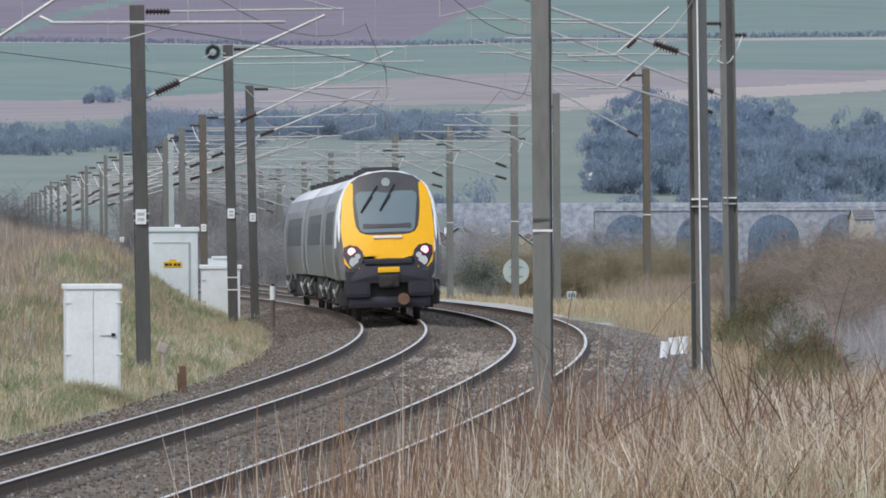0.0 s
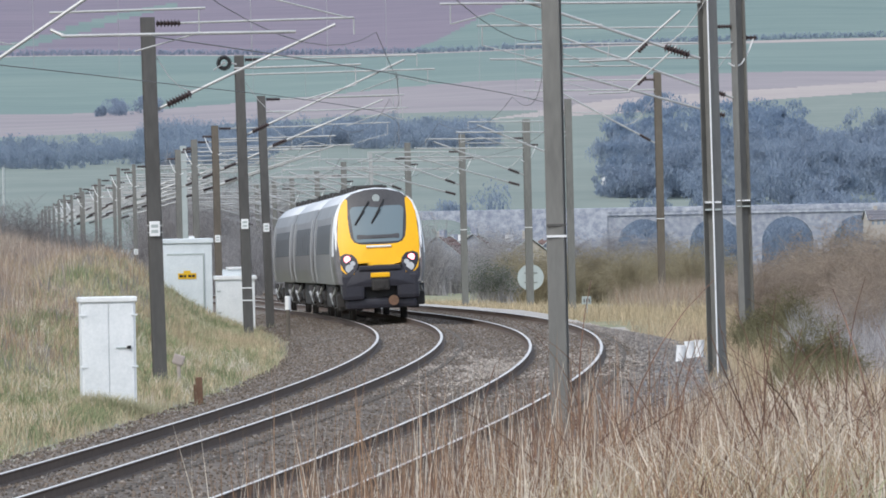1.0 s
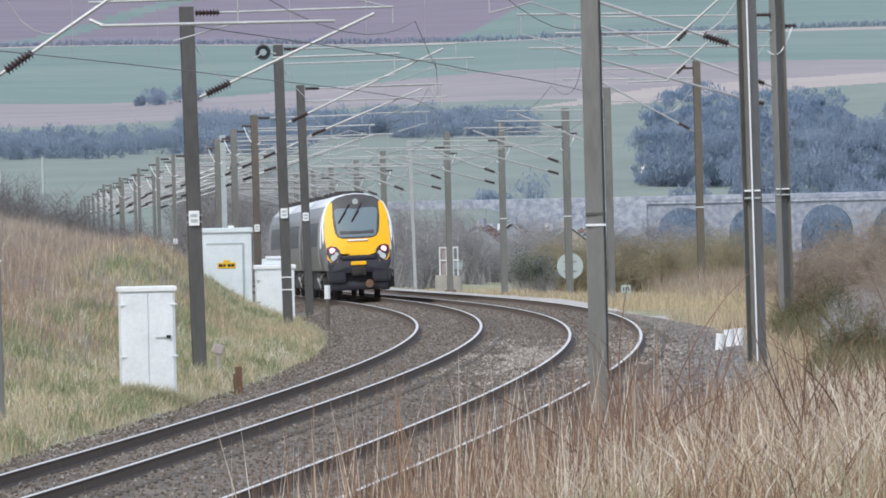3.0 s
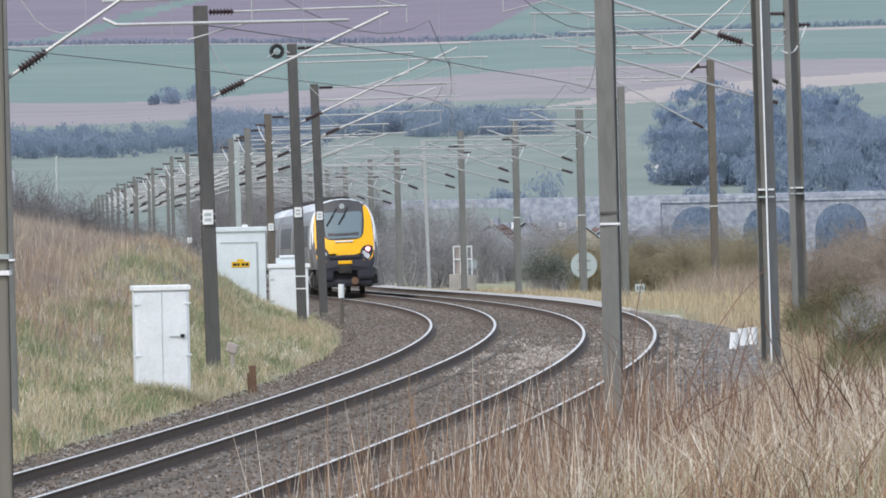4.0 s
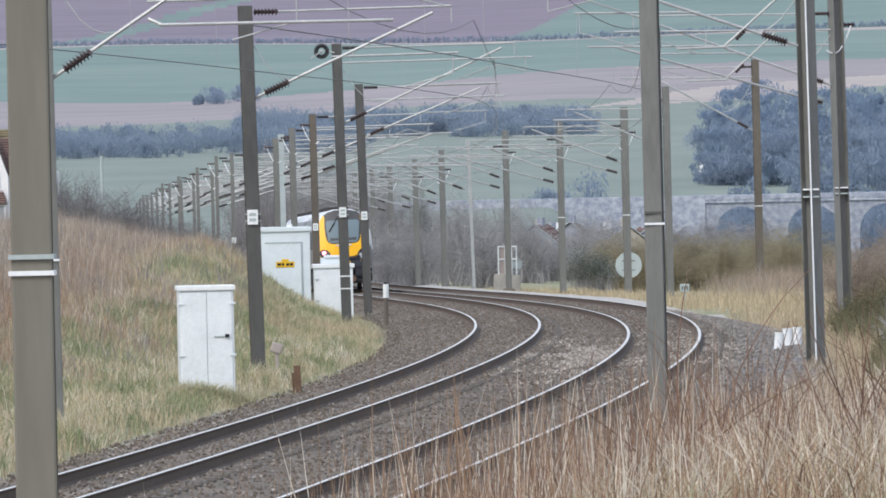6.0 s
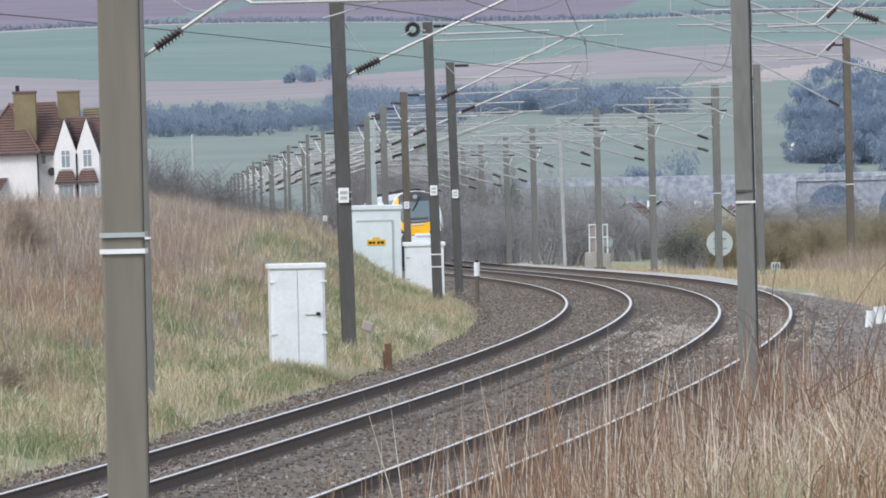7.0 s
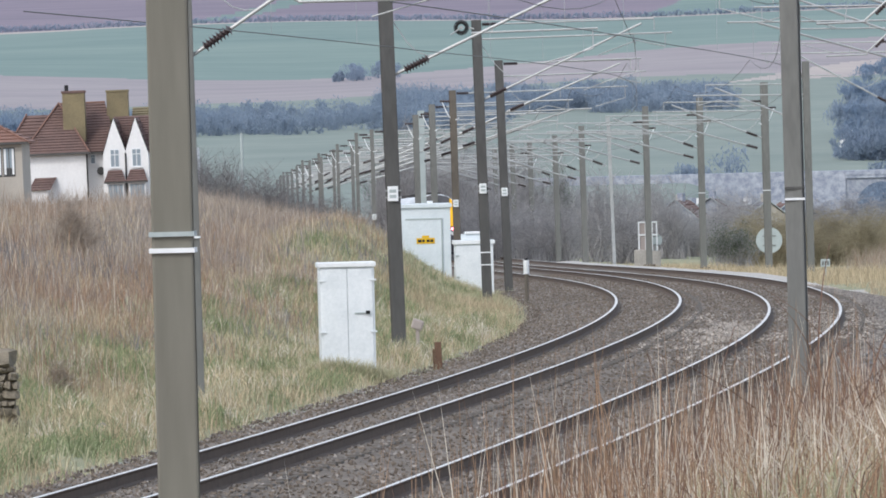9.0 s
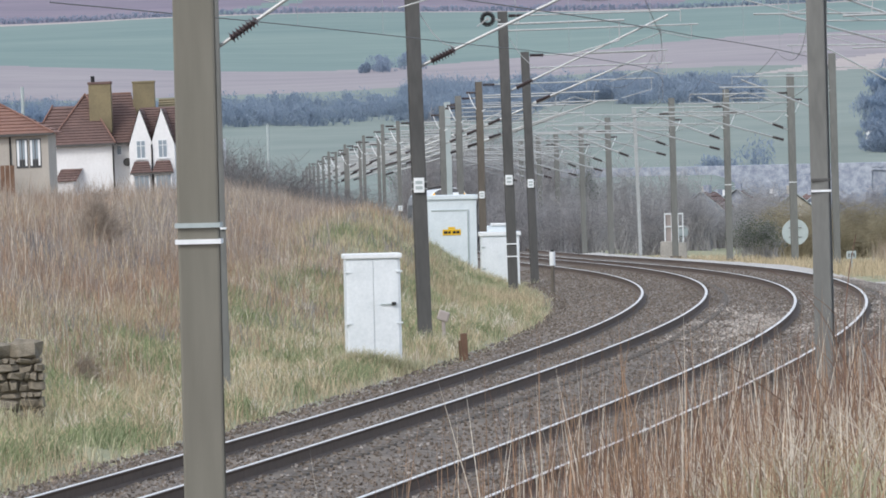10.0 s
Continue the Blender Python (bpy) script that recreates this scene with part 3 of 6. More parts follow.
def car_details(car, y0, doors=True):
    """Windows, doors, bogies and roof gear of one coach whose body starts at y0."""
    for sx in (-1, 1):
        def side(name, ya, yb, za, zb, mat, proud, label=""):
            bm = bmesh.new()
            cols = []
            for z in sorted({za, zb, *[q for q in (1.5, 2.0, 2.6, 3.05) if za < q < zb]}):
                w = float(np.interp(z, [h for _, h in HALF][::-1], [a for a, _ in HALF][::-1])) + proud
                cols.append([bm.verts.new((sx * w, y, z)) for y in (ya, yb)])
            for r, s in zip(cols, cols[1:]):
                bm.faces.new((r[0], r[1], s[1], s[0]))
            g = bmesh.ops.extrude_face_region(bm, geom=bm.faces[:])
            for v in g["geom"]:
                if isinstance(v, bmesh.types.BMVert):
                    v.co.x -= sx * 0.03
            bmesh.ops.recalc_face_normals(bm, faces=bm.faces)
            return part(name, bm, mat, car, label)
        for k in range(8):
            a = y0 + 3.3 + k * 2.0
            side("side_window", a, a + 1.7, 1.98, 2.85, T_WINDOW, 0.012)
        for a in (y0 + 1.5, y0 + CAR - 3.2):
            side("door", a, a + 1.1, 1.15, 3.1, T_DOOR, 0.016, "pale sliding plug door")
    for c in (y0 + 3.6, y0 + CAR - 4.0):
        bm = bmesh.new()
        box(bm, -1.2, 1.2, c - 1.9, c + 1.9, 0.5, 0.85, 0.05)
        for yy in (-1.1, 1.1):
            for sx in (-1, 1):
                m = Matrix.Translation((sx * 0.75, c + yy, 0.42)) @ Matrix.Rotation(math.pi / 2, 4, "Y")
                bmesh.ops.create_cone(bm, cap_ends=True, segments=20, radius1=0.42, radius2=0.42, depth=0.12, matrix=m)
                box(bm, sx * 1.05 - 0.12, sx * 1.05 + 0.12, c + yy - 0.22, c + yy + 0.22, 0.3, 0.75, 0.04)
                tube(bm, (sx * 1.28, c + yy, 0.45), (sx * 1.33, c + yy + 0.7, 0.98), 0.05)
        part("bogie", bm, T_DARK, car)
        for sx in (-1, 1):
            bm = bmesh.new()
            polyline(bm, [(sx * 1.22, c - 1.2, 0.98), (sx * 1.34, c - 0.6, 0.66), (sx * 1.2, c + 0.4, 0.5)], 0.05)
            tube(bm, (sx * 1.22, c + 0.9, 0.4), (sx * 1.34, c + 1.3, 0.8), 0.05)
            part("damper", bm, TUBE, car, "grey steel yaw damper")
    part("underframe", box(bmesh.new(), -1.15, 1.15, y0 + 6.2, y0 + CAR - 6.6, 0.35, 1.1, 0.06), T_DARK, car)
    part("gangway", box(bmesh.new(), -0.6, 0.6, y0 + CAR - 0.4, y0 + CAR + 0.05, 1.2, 3.3, 0.05), BLACK, car)
    for k in range(6):
        part("roof_unit", box(bmesh.new(), -0.5, 0.42, y0 + 3.4 + k * 3.1, y0 + 4.9 + k * 3.1, 3.66, 3.93 + 0.05 * (k % 2), 0.04), T_DARK, car)


def rear_car():
    car = empty("train_car", Matrix(), "rear driving coach with yellow panel, charcoal hood, lit tail lamps", "train car", "train coaches")
    bm = body_mesh(bmesh.new(), [(0.10, 1.02, 0.90, 0.965), (0.2, 1.15, 0.955, 0.985), (0.55, 1.5, 0.985, 1.0), (1.3, 2.2, 1.0, 1.0), (3.2, 3.6, 1.0, 1.0), (CAR - 0.6, CAR - 0.6, 1, 1)])
    part("body", bm, [T_GREY, T_ROOF], car)
    # charcoal hood over the whole upper front
    def arc(a0, a1, cx, cz, rx, rz, n):
        return [(cx + rx * math.cos(radians(a0 + (a1 - a0) * i / n)), cz + rz * math.sin(radians(a0 + (a1 - a0) * i / n))) for i in range(n + 1)]
    hood = [(-1.2, 1.45), (-1.23, 2.0), (-1.2, 2.7), (-1.12, 3.2), (-0.97, 3.5), (-0.7, 3.7), (-0.3, 3.8), (0, 3.82), (0.3, 3.8), (0.7, 3.7), (0.97, 3.5), (1.12, 3.2), (1.2, 2.7), (1.23, 2.0), (1.2, 1.45), (-1.2, 1.45)]
    panel("front_hood", hood, [(0, 2.6)] * len(hood), T_HOOD, car, 0.012, "charcoal painted hood round the windscreen")
    # yellow warning panel, a deep U
    outer = [(-0.90, 3.56), (-1.07, 3.42), (-1.14, 3.0), (-1.185, 2.4), (-1.185, 1.9), (-1.12, 1.5), (-0.98, 1.36), (-0.75, 1.36), (-0.7, 1.58), (0, 1.61)]
    inner = [(-0.84, 3.52), (-0.84, 3.38), (-0.855, 3.0), (-0.83, 2.65), (-0.79, 2.42), (-0.70, 2.28), (-0.55, 2.22), (-0.4, 2.205), (-0.2, 2.2), (0, 2.2)]
    outer += [(-a, z) for a, z in outer[-2::-1]]
    inner += [(-a, z) for a, z in inner[-2::-1]]
    panel("warning_panel", outer, inner, T_YELLOW, car, 0.022, "bright yellow U-shaped warning panel")
    ws = rounded(-0.80, 0.80, 2.27, 3.32, 0.16, 0.13)
    panel("windscreen", ws, [(0, 2.8)] * len(ws), T_GLASS, car, 0.05, "curved windscreen coloured pale blue for reflected sky")
    blind = rounded(-0.62, 0.62, 2.36, 2.5, 0.04)
    panel("windscreen_sill", blind, [(0, 2.43)] * len(blind), T_HOOD, car, 0.056)
    for a, b in (((-0.22, 3.47), (-0.63, 2.84)), ((0.22, 3.5), (-0.15, 2.87))):
        bm = bmesh.new()
        tube(bm, (a[0], nose_y(*a) - 0.06, a[1]), (b[0], nose_y(*b) - 0.08, b[1]), 0.02, 6)
        c = (a[0] + (b[0] - a[0]) * 0.45, a[1] + (b[1] - a[1]) * 0.45)
        tube(bm, (c[0] + 0.03, nose_y(*c) - 0.07, c[1]), (b[0] - 0.02, nose_y(*b) - 0.07, b[1] - 0.06), 0.032, 6)
        part("wiper", bm, BLACK, car)
    bm = bmesh.new()
    tube(bm, (-0.36, nose_y(0.36, 2.14) - 0.06, 2.14), (0.36, nose_y(0.36, 2.14) - 0.06, 2.14), 0.034)
    for q in (-0.34, 0.34):
        tube(bm, (q, nose_y(q, 2.14), 2.14), (q, nose_y(q, 2.14) - 0.06, 2.14), 0.016)
    part("grab_rail", bm, WHITE, car)
    bm = bmesh.new()
    tube(bm, (0, nose_y(0, 3.55) - 0.05, 3.55), (0, nose_y(0, 3.55) + 0.05, 3.55), 0.11, 16)
    part("top_lamp", bm, GREY_METAL, car)
    for sx in (-1, 1):
        cl = [(0.62, 1.62), (0.66, 1.80), (0.78, 1.93), (0.98, 1.97), (1.13, 1.9), (1.14, 1.7), (1.05, 1.5), (0.94, 1.36), (0.8, 1.34), (0.7, 1.46), (0.62, 1.62)]
        panel("lamp_cluster", [(sx * a, z) for a, z in cl], [(sx * 0.9, 1.66)] * len(cl), T_NAVY, car, 0.034, "dark glazed lamp cluster")
        for a, z, r, mt, nm in ((0.93, 1.80, 0.095, LAMP_RED, "tail_lamp"), (0.88, 1.53, 0.12, LAMP_CLEAR, "headlamp"), (0.78, 1.67, 0.075, LAMP_CLEAR, "marker_lamp")):
            bm = bmesh.new()
            y = nose_y(a, z)
            tube(bm, (sx * a, y - 0.055, z), (sx * a, y + 0.02, z), r, 18)
            part(nm, bm, mt, car)
        # white edge to the cab side
        bm = bmesh.new()
        prev = None
        for z in (1.9, 2.3, 2.7, 3.0, 3.25, 3.45):
            w = float(np.interp(z, [h for _, h in HALF][::-1], [c for c, _ in HALF][::-1]))
            row = [bm.verts.new((sx * (w * f + 0.008), nose_y(1.1, z) + d, z)) for d, f in ((0.13, 0.957), (0.5, 0.993))]
            if prev:
                bm.faces.new((*prev, row[1], row[0]))
            prev = row
        part("edge_stripe", bm, WHITE, car, "white edge stripe")
    for sx in (-1, 1):
        a = [(sx * x, z) for x, z in ((1.2, 1.75), (1.265, 2.2), (1.26, 2.7), (1.2, 3.1), (1.06, 3.44), (0.9, 3.6))]
        b = [(sx * x, z) for x, z in ((1.17, 1.75), (1.2, 2.2), (1.19, 2.7), (1.13, 3.1), (1.03, 3.4), (0.9, 3.57))]
        panel("front_edge", a, b, WHITE, car, 0.03, "white front edge")
    fascia = rounded(-1.17, 1.17, 0.98, 1.56, 0.1)
    panel("lower_fascia", fascia, [(0, 1.3)] * len(fascia), T_NAVY, car, 0.018, "dark navy lower fascia")
    # skirt, coupler and lower gear
    bm = bmesh.new()
    for sx in (-1, 1):
        x0, x1 = sorted((sx * 0.46, sx * 1.13))
        box(bm, x0, x1, 0.08, 1.6, 0.6, 1.40, 0.12)
    box(bm, -1.05, 1.05, 0.22, 1.8, 0.34, 0.66, 0.12)
    box(bm, -0.62, 0.62, 0.0, 0.3, 1.45, 1.6, 0.04)
    part("skirt", bm, T_NAVY, car, "dark navy front skirt")
    part("coupler_recess", box(bmesh.new(), -0.5, 0.5, 0.35, 1.2, 0.62, 1.5, 0.03), BLACK, car)
    bm = bmesh.new()
    box(bm, -0.26, 0.26, -0.05, 0.4, 0.86, 1.2, 0.06)
    tube(bm, (0, -0.1, 1.02), (0, 0.4, 1.02), 0.1, 14)
    part("coupler", bm, T_DARK, car)
    part("coupler_hood", box(bmesh.new(), -0.28, 0.28, -0.06, 0.25, 1.24, 1.38, 0.03), T_YELLOW, car, "yellow coupler plate")
    bm = bmesh.new()
    tube(bm, (0.36, -0.02, 0.56), (0.36, 0.3, 0.56), 0.15, 14)
    part("orange_socket", bm, TIMBER, car)
    for sx in (-1, 1):
        bm = bmesh.new()
        box(bm, sx * 1.15 - 0.13, sx * 1.15 + 0.13, 0.5, 1.3, 0.4, 0.8, 0.05)
        part("step_box", bm, T_DARK, car)
    car_details(car, 0.0)
    return car


def middle_car():
    car = empty("train_car", Matrix(), "silver-grey passenger coach with dark window band and pale roof", "train car", "train coaches")
    bm = body_mesh(bmesh.new(), [(0.0, 0.0, 0.97, 0.985), (0.12, 0.12, 1, 1), (CAR - 0.6, CAR - 0.6, 1, 1)])
    part("body", bm, [T_GREY, T_ROOF], car)
    car_details(car, 0.0)
    return car


TAIL_START, SPEED = 215.0, 30.2


def car_rows(k):
    """Each coach stands on the line with both its bogies."""
    rows = []
    for i in range(21):
        t = i * 0.5
        y0 = TAIL_START + SPEED * t + k * CAR
        a, b = on_line(y0 + 3.6, 0, CANT / 2), on_line(y0 + CAR - 4.0, 0, CANT / 2)
        d = (b - a).normalized()
        yaw, pitch = math.degrees(math.atan2(-d.x, d.y)), math.degrees(math.asin(d.z))
        m = Matrix.Translation(a) @ pose(0, 0, 0, pitch, -1.6, yaw) @ Matrix.Translation((0, -3.6, 0))
        rows.append((t, m))
    return rows


CARS = [rear_car()]
coach = middle_car()
CARS.append(coach)
for _ in range(1):
    CARS.append(copy_thing(coach, Matrix()))


# ---- lineside things ----
def panel_box(name, parent, x0, x1, y0, y1, z0, z1, mat, bevel=0.012, label=""):
    return part(name, box(bmesh.new(), x0, x1, y0, y1, z0, z1, bevel), mat, parent, label)


def cabinet(x, y, z, w, h, label, mat=CABINET, turn=0.0, doors=2, d=0.7, lid=0.09):
    th = empty("equipment_cabinet", pose(x, y, z, 0, 0, turn), label, "cabinet", "lineside cabinets")
    panel_box("body", th, -w / 2, w / 2, 0, d, -0.55, h - lid, mat)
    panel_box("lid", th, -w / 2 - 0.03, w / 2 + 0.03, -0.05, d + 0.03, h - lid, h, WHITE, 0.02)
    dw = (w - 0.06) / doors
    for i in range(doors):
        x0 = -w / 2 + 0.03 + i * dw
        dr = panel_box("door", th, x0 + 0.006, x0 + dw - 0.006, -0.022, 0.004, -0.3 if doors == 2 else 0.02, h - lid - 0.03, mat, 0.006)
        hx = x0 + 0.0 if i == 0 else x0 + dw
        for zz in (h * 0.23, h * 0.8):
            panel_box("hinge", dr, hx - 0.06, hx + 0.06, -0.04, -0.02, zz - 0.016, zz + 0.016, mat, 0.004)
    if doors == 2:
        panel_box("handle", th, 0.12, 0.34, -0.045, -0.02, h * 0.43, h * 0.43 + 0.02, GREY_METAL, 0.004)
        panel_box("lock", th, 0.31, 0.38, -0.07, -0.02, h * 0.425, h * 0.46, BLACK, 0.006)
    return th


cabinet(-5.845, 146.4, -0.17, 0.945, 1.57, "white double-door steel equipment cabinet in rough grass", turn=6)


def relay_hut():
    th = empty("relay_hut", pose(-8.26, 270.4, -1.0, 0, 0, 4), "pale blue-white relay hut with yellow notice on bank", "hut")
    panel_box("body", th, -0.82, 0.82, 0, 1.6, -0.6, 2.28, CABINET_BLUE)
    panel_box("roof", th, -0.87, 0.87, -0.06, 1.66, 2.28, 2.42, CABINET_BLUE, 0.02)
    d = panel_box("door", th, -0.58, 0.52, -0.03, 0.004, -0.2, 1.9, CABINET_BLUE, 0.008)
    panel_box("door_frame", d, -0.62, 0.56, -0.04, -0.005, 1.9, 1.95, GREY_METAL, 0.004)
    panel_box("door_edge", d, 0.52, 0.56, -0.04, -0.005, -0.2, 1.9, GREY_METAL, 0.004)
    n = panel_box("notice", th, -0.28, 0.3, -0.05, -0.032, 1.14, 1.32, SIGN_YELLOW, 0.004, "yellow notice with dark bars")
    panel_box("notice_tab", th, -0.1, 0.12, -0.05, -0.032, 1.325, 1.4, SIGN_YELLOW, 0.004)
    for a, b in ((-0.24, -0.12), (-0.1, -0.02), (0.04, 0.14), (0.16, 0.26)):
        panel_box("text_bar", n, a, b, -0.056, -0.051, 1.19, 1.27, BLACK, 0)
    panel_box("roof_vent", th, 0.1, 0.28, 0.3, 0.5, 2.42, 2.5, WHITE, 0.01)


relay_hut()


def battery_box():
    th = empty("battery_locker", pose(-6.86, 277.0, -1.35, 0, 0, 4), "white battery locker with raised vented lid", "cabinet")
    panel_box("body", th, -0.62, 0.62, 0, 1.2, -0.5, 1.35, CABINET)
    panel_box("lid", th, -0.68, 0.68, -0.06, 1.26, 1.35, 1.48, WHITE, 0.02)
    panel_box("vent", th, -0.4, 0.42, 0.2, 0.9, 1.48, 1.68, CABINET_BLUE, 0.02)
    panel_box("vent_cap", th, -0.28, 0.5, 0.15, 0.95, 1.68, 1.76, WHITE, 0.02)
    panel_box("door", th, -0.56, 0.3, -0.025, 0.004, -0.1, 1.28, CABINET, 0.008)
    for zz in (0.25, 0.95):
        panel_box("hinge", th, -0.62, -0.5, -0.045, -0.02, zz, zz + 0.05, GREY_METAL, 0.004)


battery_box()

th = empty("marker_stump", pose(-4.36, 148.9, -0.5, 0, -2, 0), "short rust-brown timber stump at the ballast edge", "post")
panel_box("post", th, -0.06, 0.06, -0.06, 0.06, -0.2, 0.42, TIMBER, 0.012)
panel_box("brace", th, -0.1, -0.065, -0.04, 0.04, -0.2, 0.3, TIMBER, 0.008)
th = empty("white_topped_post", pose(-4.58, 245.4, -1.2), "short lineside post with white painted top", "post")
part("stake", tube(bmesh.new(), (0, 0, -0.2), (0, 0, 0.7), 0.06, 10), STEEL_BROWN, th)
part("cap", tube(bmesh.new(), (0, 0, 0.7), (0, 0, 1.1), 0.085, 12), WHITE, th, "white painted cap")
part("top_knob", tube(bmesh.new(), (0, 0, 1.1), (0, 0, 1.16), 0.05, 10), BLACK, th)
th = empty("stone_marker", pose(-5.2, 161.5, -0.45), "broken pale lineside marker leaning behind the dark mast", "marker")
panel_box("stem", th, 0.04, 0.11, 0, 0.1, -0.2, 0.36, FIELD_STUBBLE, 0.02)
bm = bmesh.new()
box(bm, -0.02, 0.2, -0.04, 0.06, 0.3, 0.5, 0.04)
bmesh.ops.rotate(bm, cent=(0.1, 0, 0.44), matrix=Matrix.Rotation(0.35, 3, "Y"), verts=bm.verts)
part("head", bm, FIELD_STUBBLE, th)
# three white tubs
for i, (dx, dz, ti) in enumerate(((4.78, 0.0, 8), (4.98, 0.08, -4), (5.17, 0.1, 2))):
    th = empty("white_tub", pose(dx, 172.9, -0.42 + dz, 0, ti, 0), "small white plastic tub tipped on the grass", "tub", "white tubs")
    part("tub", tube(bmesh.new(), (0, 0, -0.12), (0, 0, 0.2), 0.085, 14, 0.1), WHITE, th)
    part("rim", tube(bmesh.new(), (0, 0, 0.2), (0, 0, 0.225), 0.108, 14), WHITE, th)


def round_sign(x, y, z, r, h, label):
    th = empty("round_sign", pose(x, y, z), label, "sign")
    part("pole", tube(bmesh.new(), (0, 0.08, -0.4), (0, 0.08, h + 0.1), 0.05, 10), GREY_METAL, th)
    d = part("disc", tube(bmesh.new(), (0, 0.03, h), (0, 0, h), r, 40), GREY_METAL, th, "pale grey disc")
    for dz in (-0.25, 0.18):
        panel_box("rib", d, -r * 0.5, r * 0.5, -0.03, -0.002, h + dz, h + dz + 0.04, STEEL, 0)
    return th


round_sign(3.9, 385.5, -2.75, 0.6, 1.22, "large round grey speed board on a pole")
round_sign(-1.36, 421.5, -3.0, 0.3, 1.15, "small round grey disc sign beside the signal frame")
th = empty("number_sign", pose(5.13, 307.6, -2.0), "small pale sign with dark bars on a post", "sign")
part("pole", tube(bmesh.new(), (0, 0.04, -0.3), (0, 0.04, 0.55), 0.035, 8), GREY_METAL, th)
b = panel_box("board", th, -0.17, 0.17, 0, 0.03, 0.48, 0.76, GREY_METAL, 0.01)
for a in (-0.11, -0.02, 0.07):
    panel_box("text_bar", b, a, a + 0.05, -0.006, -0.001, 0.54, 0.68, STEEL_DARK, 0)
th = empty("signal_frame", pose(-1.85, 420.5, -3.05), "white signal ladder frame with grey base cabinets", "signal")
for x0, x1 in ((-0.4, -0.33), (-0.06, 0.0), (0.26, 0.32), (0.5, 0.56)):
    panel_box("upright", th, x0, x1, 0, 0.08, 0.7, 2.15, WHITE, 0.006)
for z0 in (1.45, 2.08):
    panel_box("rung", th, -0.33, -0.06, 0.01, 0.07, z0, z0 + 0.07, WHITE, 0.004)
    panel_box("rung", th, 0.32, 0.5, 0.01, 0.07, z0, z0 + 0.07, WHITE, 0.004)
panel_box("backing", th, -0.33, -0.06, 0.09, 0.12, 0.7, 2.1, FIELD_STUBBLE, 0.004)
panel_box("base_cabinet", th, -0.62, 0.02, -0.1, 0.5, -0.3, 0.75, BALLAST_PALE, 0.02)
panel_box("base_cabinet", th, 0.28, 0.7, -0.1, 0.5, -0.3, 0.68, BALLAST_PALE, 0.02)

# the balance weight wheel on the second dark mast
th = empty("tension_wheel", pose(-6.1, 237.75, 6.6), "dark tensioning wheel with pale arm by the mast head", "wheel")
bm = bmesh.new()
for i in range(24):
    a, b = 2 * math.pi * i / 24, 2 * math.pi * (i + 1) / 24
    tube(bm, (0.16 * math.cos(a), 0, 0.16 * math.sin(a)), (0.16 * math.cos(b), 0, 0.16 * math.sin(b)), 0.06, 6)
part("rim", bm, BLACK, th)
part("hub", tube(bmesh.new(), (0, -0.05, 0), (0, 0.05, 0), 0.05, 10), TUBE, th)
part("arm", tube(bmesh.new(), (0, -0.06, 0), (-0.3, -0.06, -0.2), 0.02, 6), TUBE, th)
part("arm", tube(bmesh.new(), (0.1, 0, 0.02), (0.36, 0, -0.05), 0.025, 6), TUBE, th)

# ---- loose stone wall end ----
WALL_STONE = material("lichened_sandstone", (0.3, 0.26, 0.2), (0.13, 0.115, 0.09), 2.5, 0.95, bump=0.5, fine=0.03, spread=0.25)


def stone_mesh(seed):
    rnd = random.Random(seed)
    bm = bmesh.new()
    bmesh.ops.create_cube(bm, size=1)
    bmesh.ops.bevel(bm, geom=bm.edges[:], offset=0.22, segments=1, affect="EDGES")
    for v in bm.verts:
        v.co += Vector((rnd.uniform(-0.1, 0.1), rnd.uniform(-0.1, 0.1), rnd.uniform(-0.1, 0.1)))
    me = bpy.data.meshes.new("stone")
    bm.to_mesh(me)
    bm.free()
    me.materials.append(WALL_STONE)
    return me


def stone_wall():
    th = empty("stone_wall", pose(-9.85, 116.0, -0.45, 0, 0, 4), "ruined lichen-covered rubble stone wall end in grass", "wall")
    panel_box("core", th, -1.5, 0.6, 0.06, 0.55, -0.3, 0.96, WALL_STONE, 0.05)
    meshes = [stone_mesh(i) for i in range(8)]
    rnd = random.Random(4)
    z = -0.2
    while z < 0.92:
        hh = rnd.uniform(0.06, 0.16)
        x = -1.5
        while x < 0.64:
            w = min(rnd.uniform(0.07, 0.3), 0.66 - x)
            if w < 0.05:
                break
            s = new("stone", rnd.choice(meshes))
            s.parent = th
            s.matrix_basis = Matrix.LocRotScale((x + w / 2, 0.1 + rnd.uniform(-0.04, 0.03), z + hh / 2 + rnd.uniform(-0.02, 0.02)), Euler((0, rnd.uniform(-0.16, 0.16), 0)), (w * 1.04, 0.3, hh * rnd.uniform(0.9, 1.15)))
            x += w
        z += hh
    for i, w in enumerate((0.62, 0.7, 0.56, 0.42)):
        s = new("coping_stone", meshes[i])
        s.parent = th
        s.matrix_basis = Matrix.LocRotScale((-1.2 + i * 0.55 - (0.04 if i == 3 else 0), 0.25, 1.06 + 0.02 * (i % 2)), Euler((0, rnd.uniform(-0.05, 0.12), 0)), (w, 0.62, 0.27))


stone_wall()

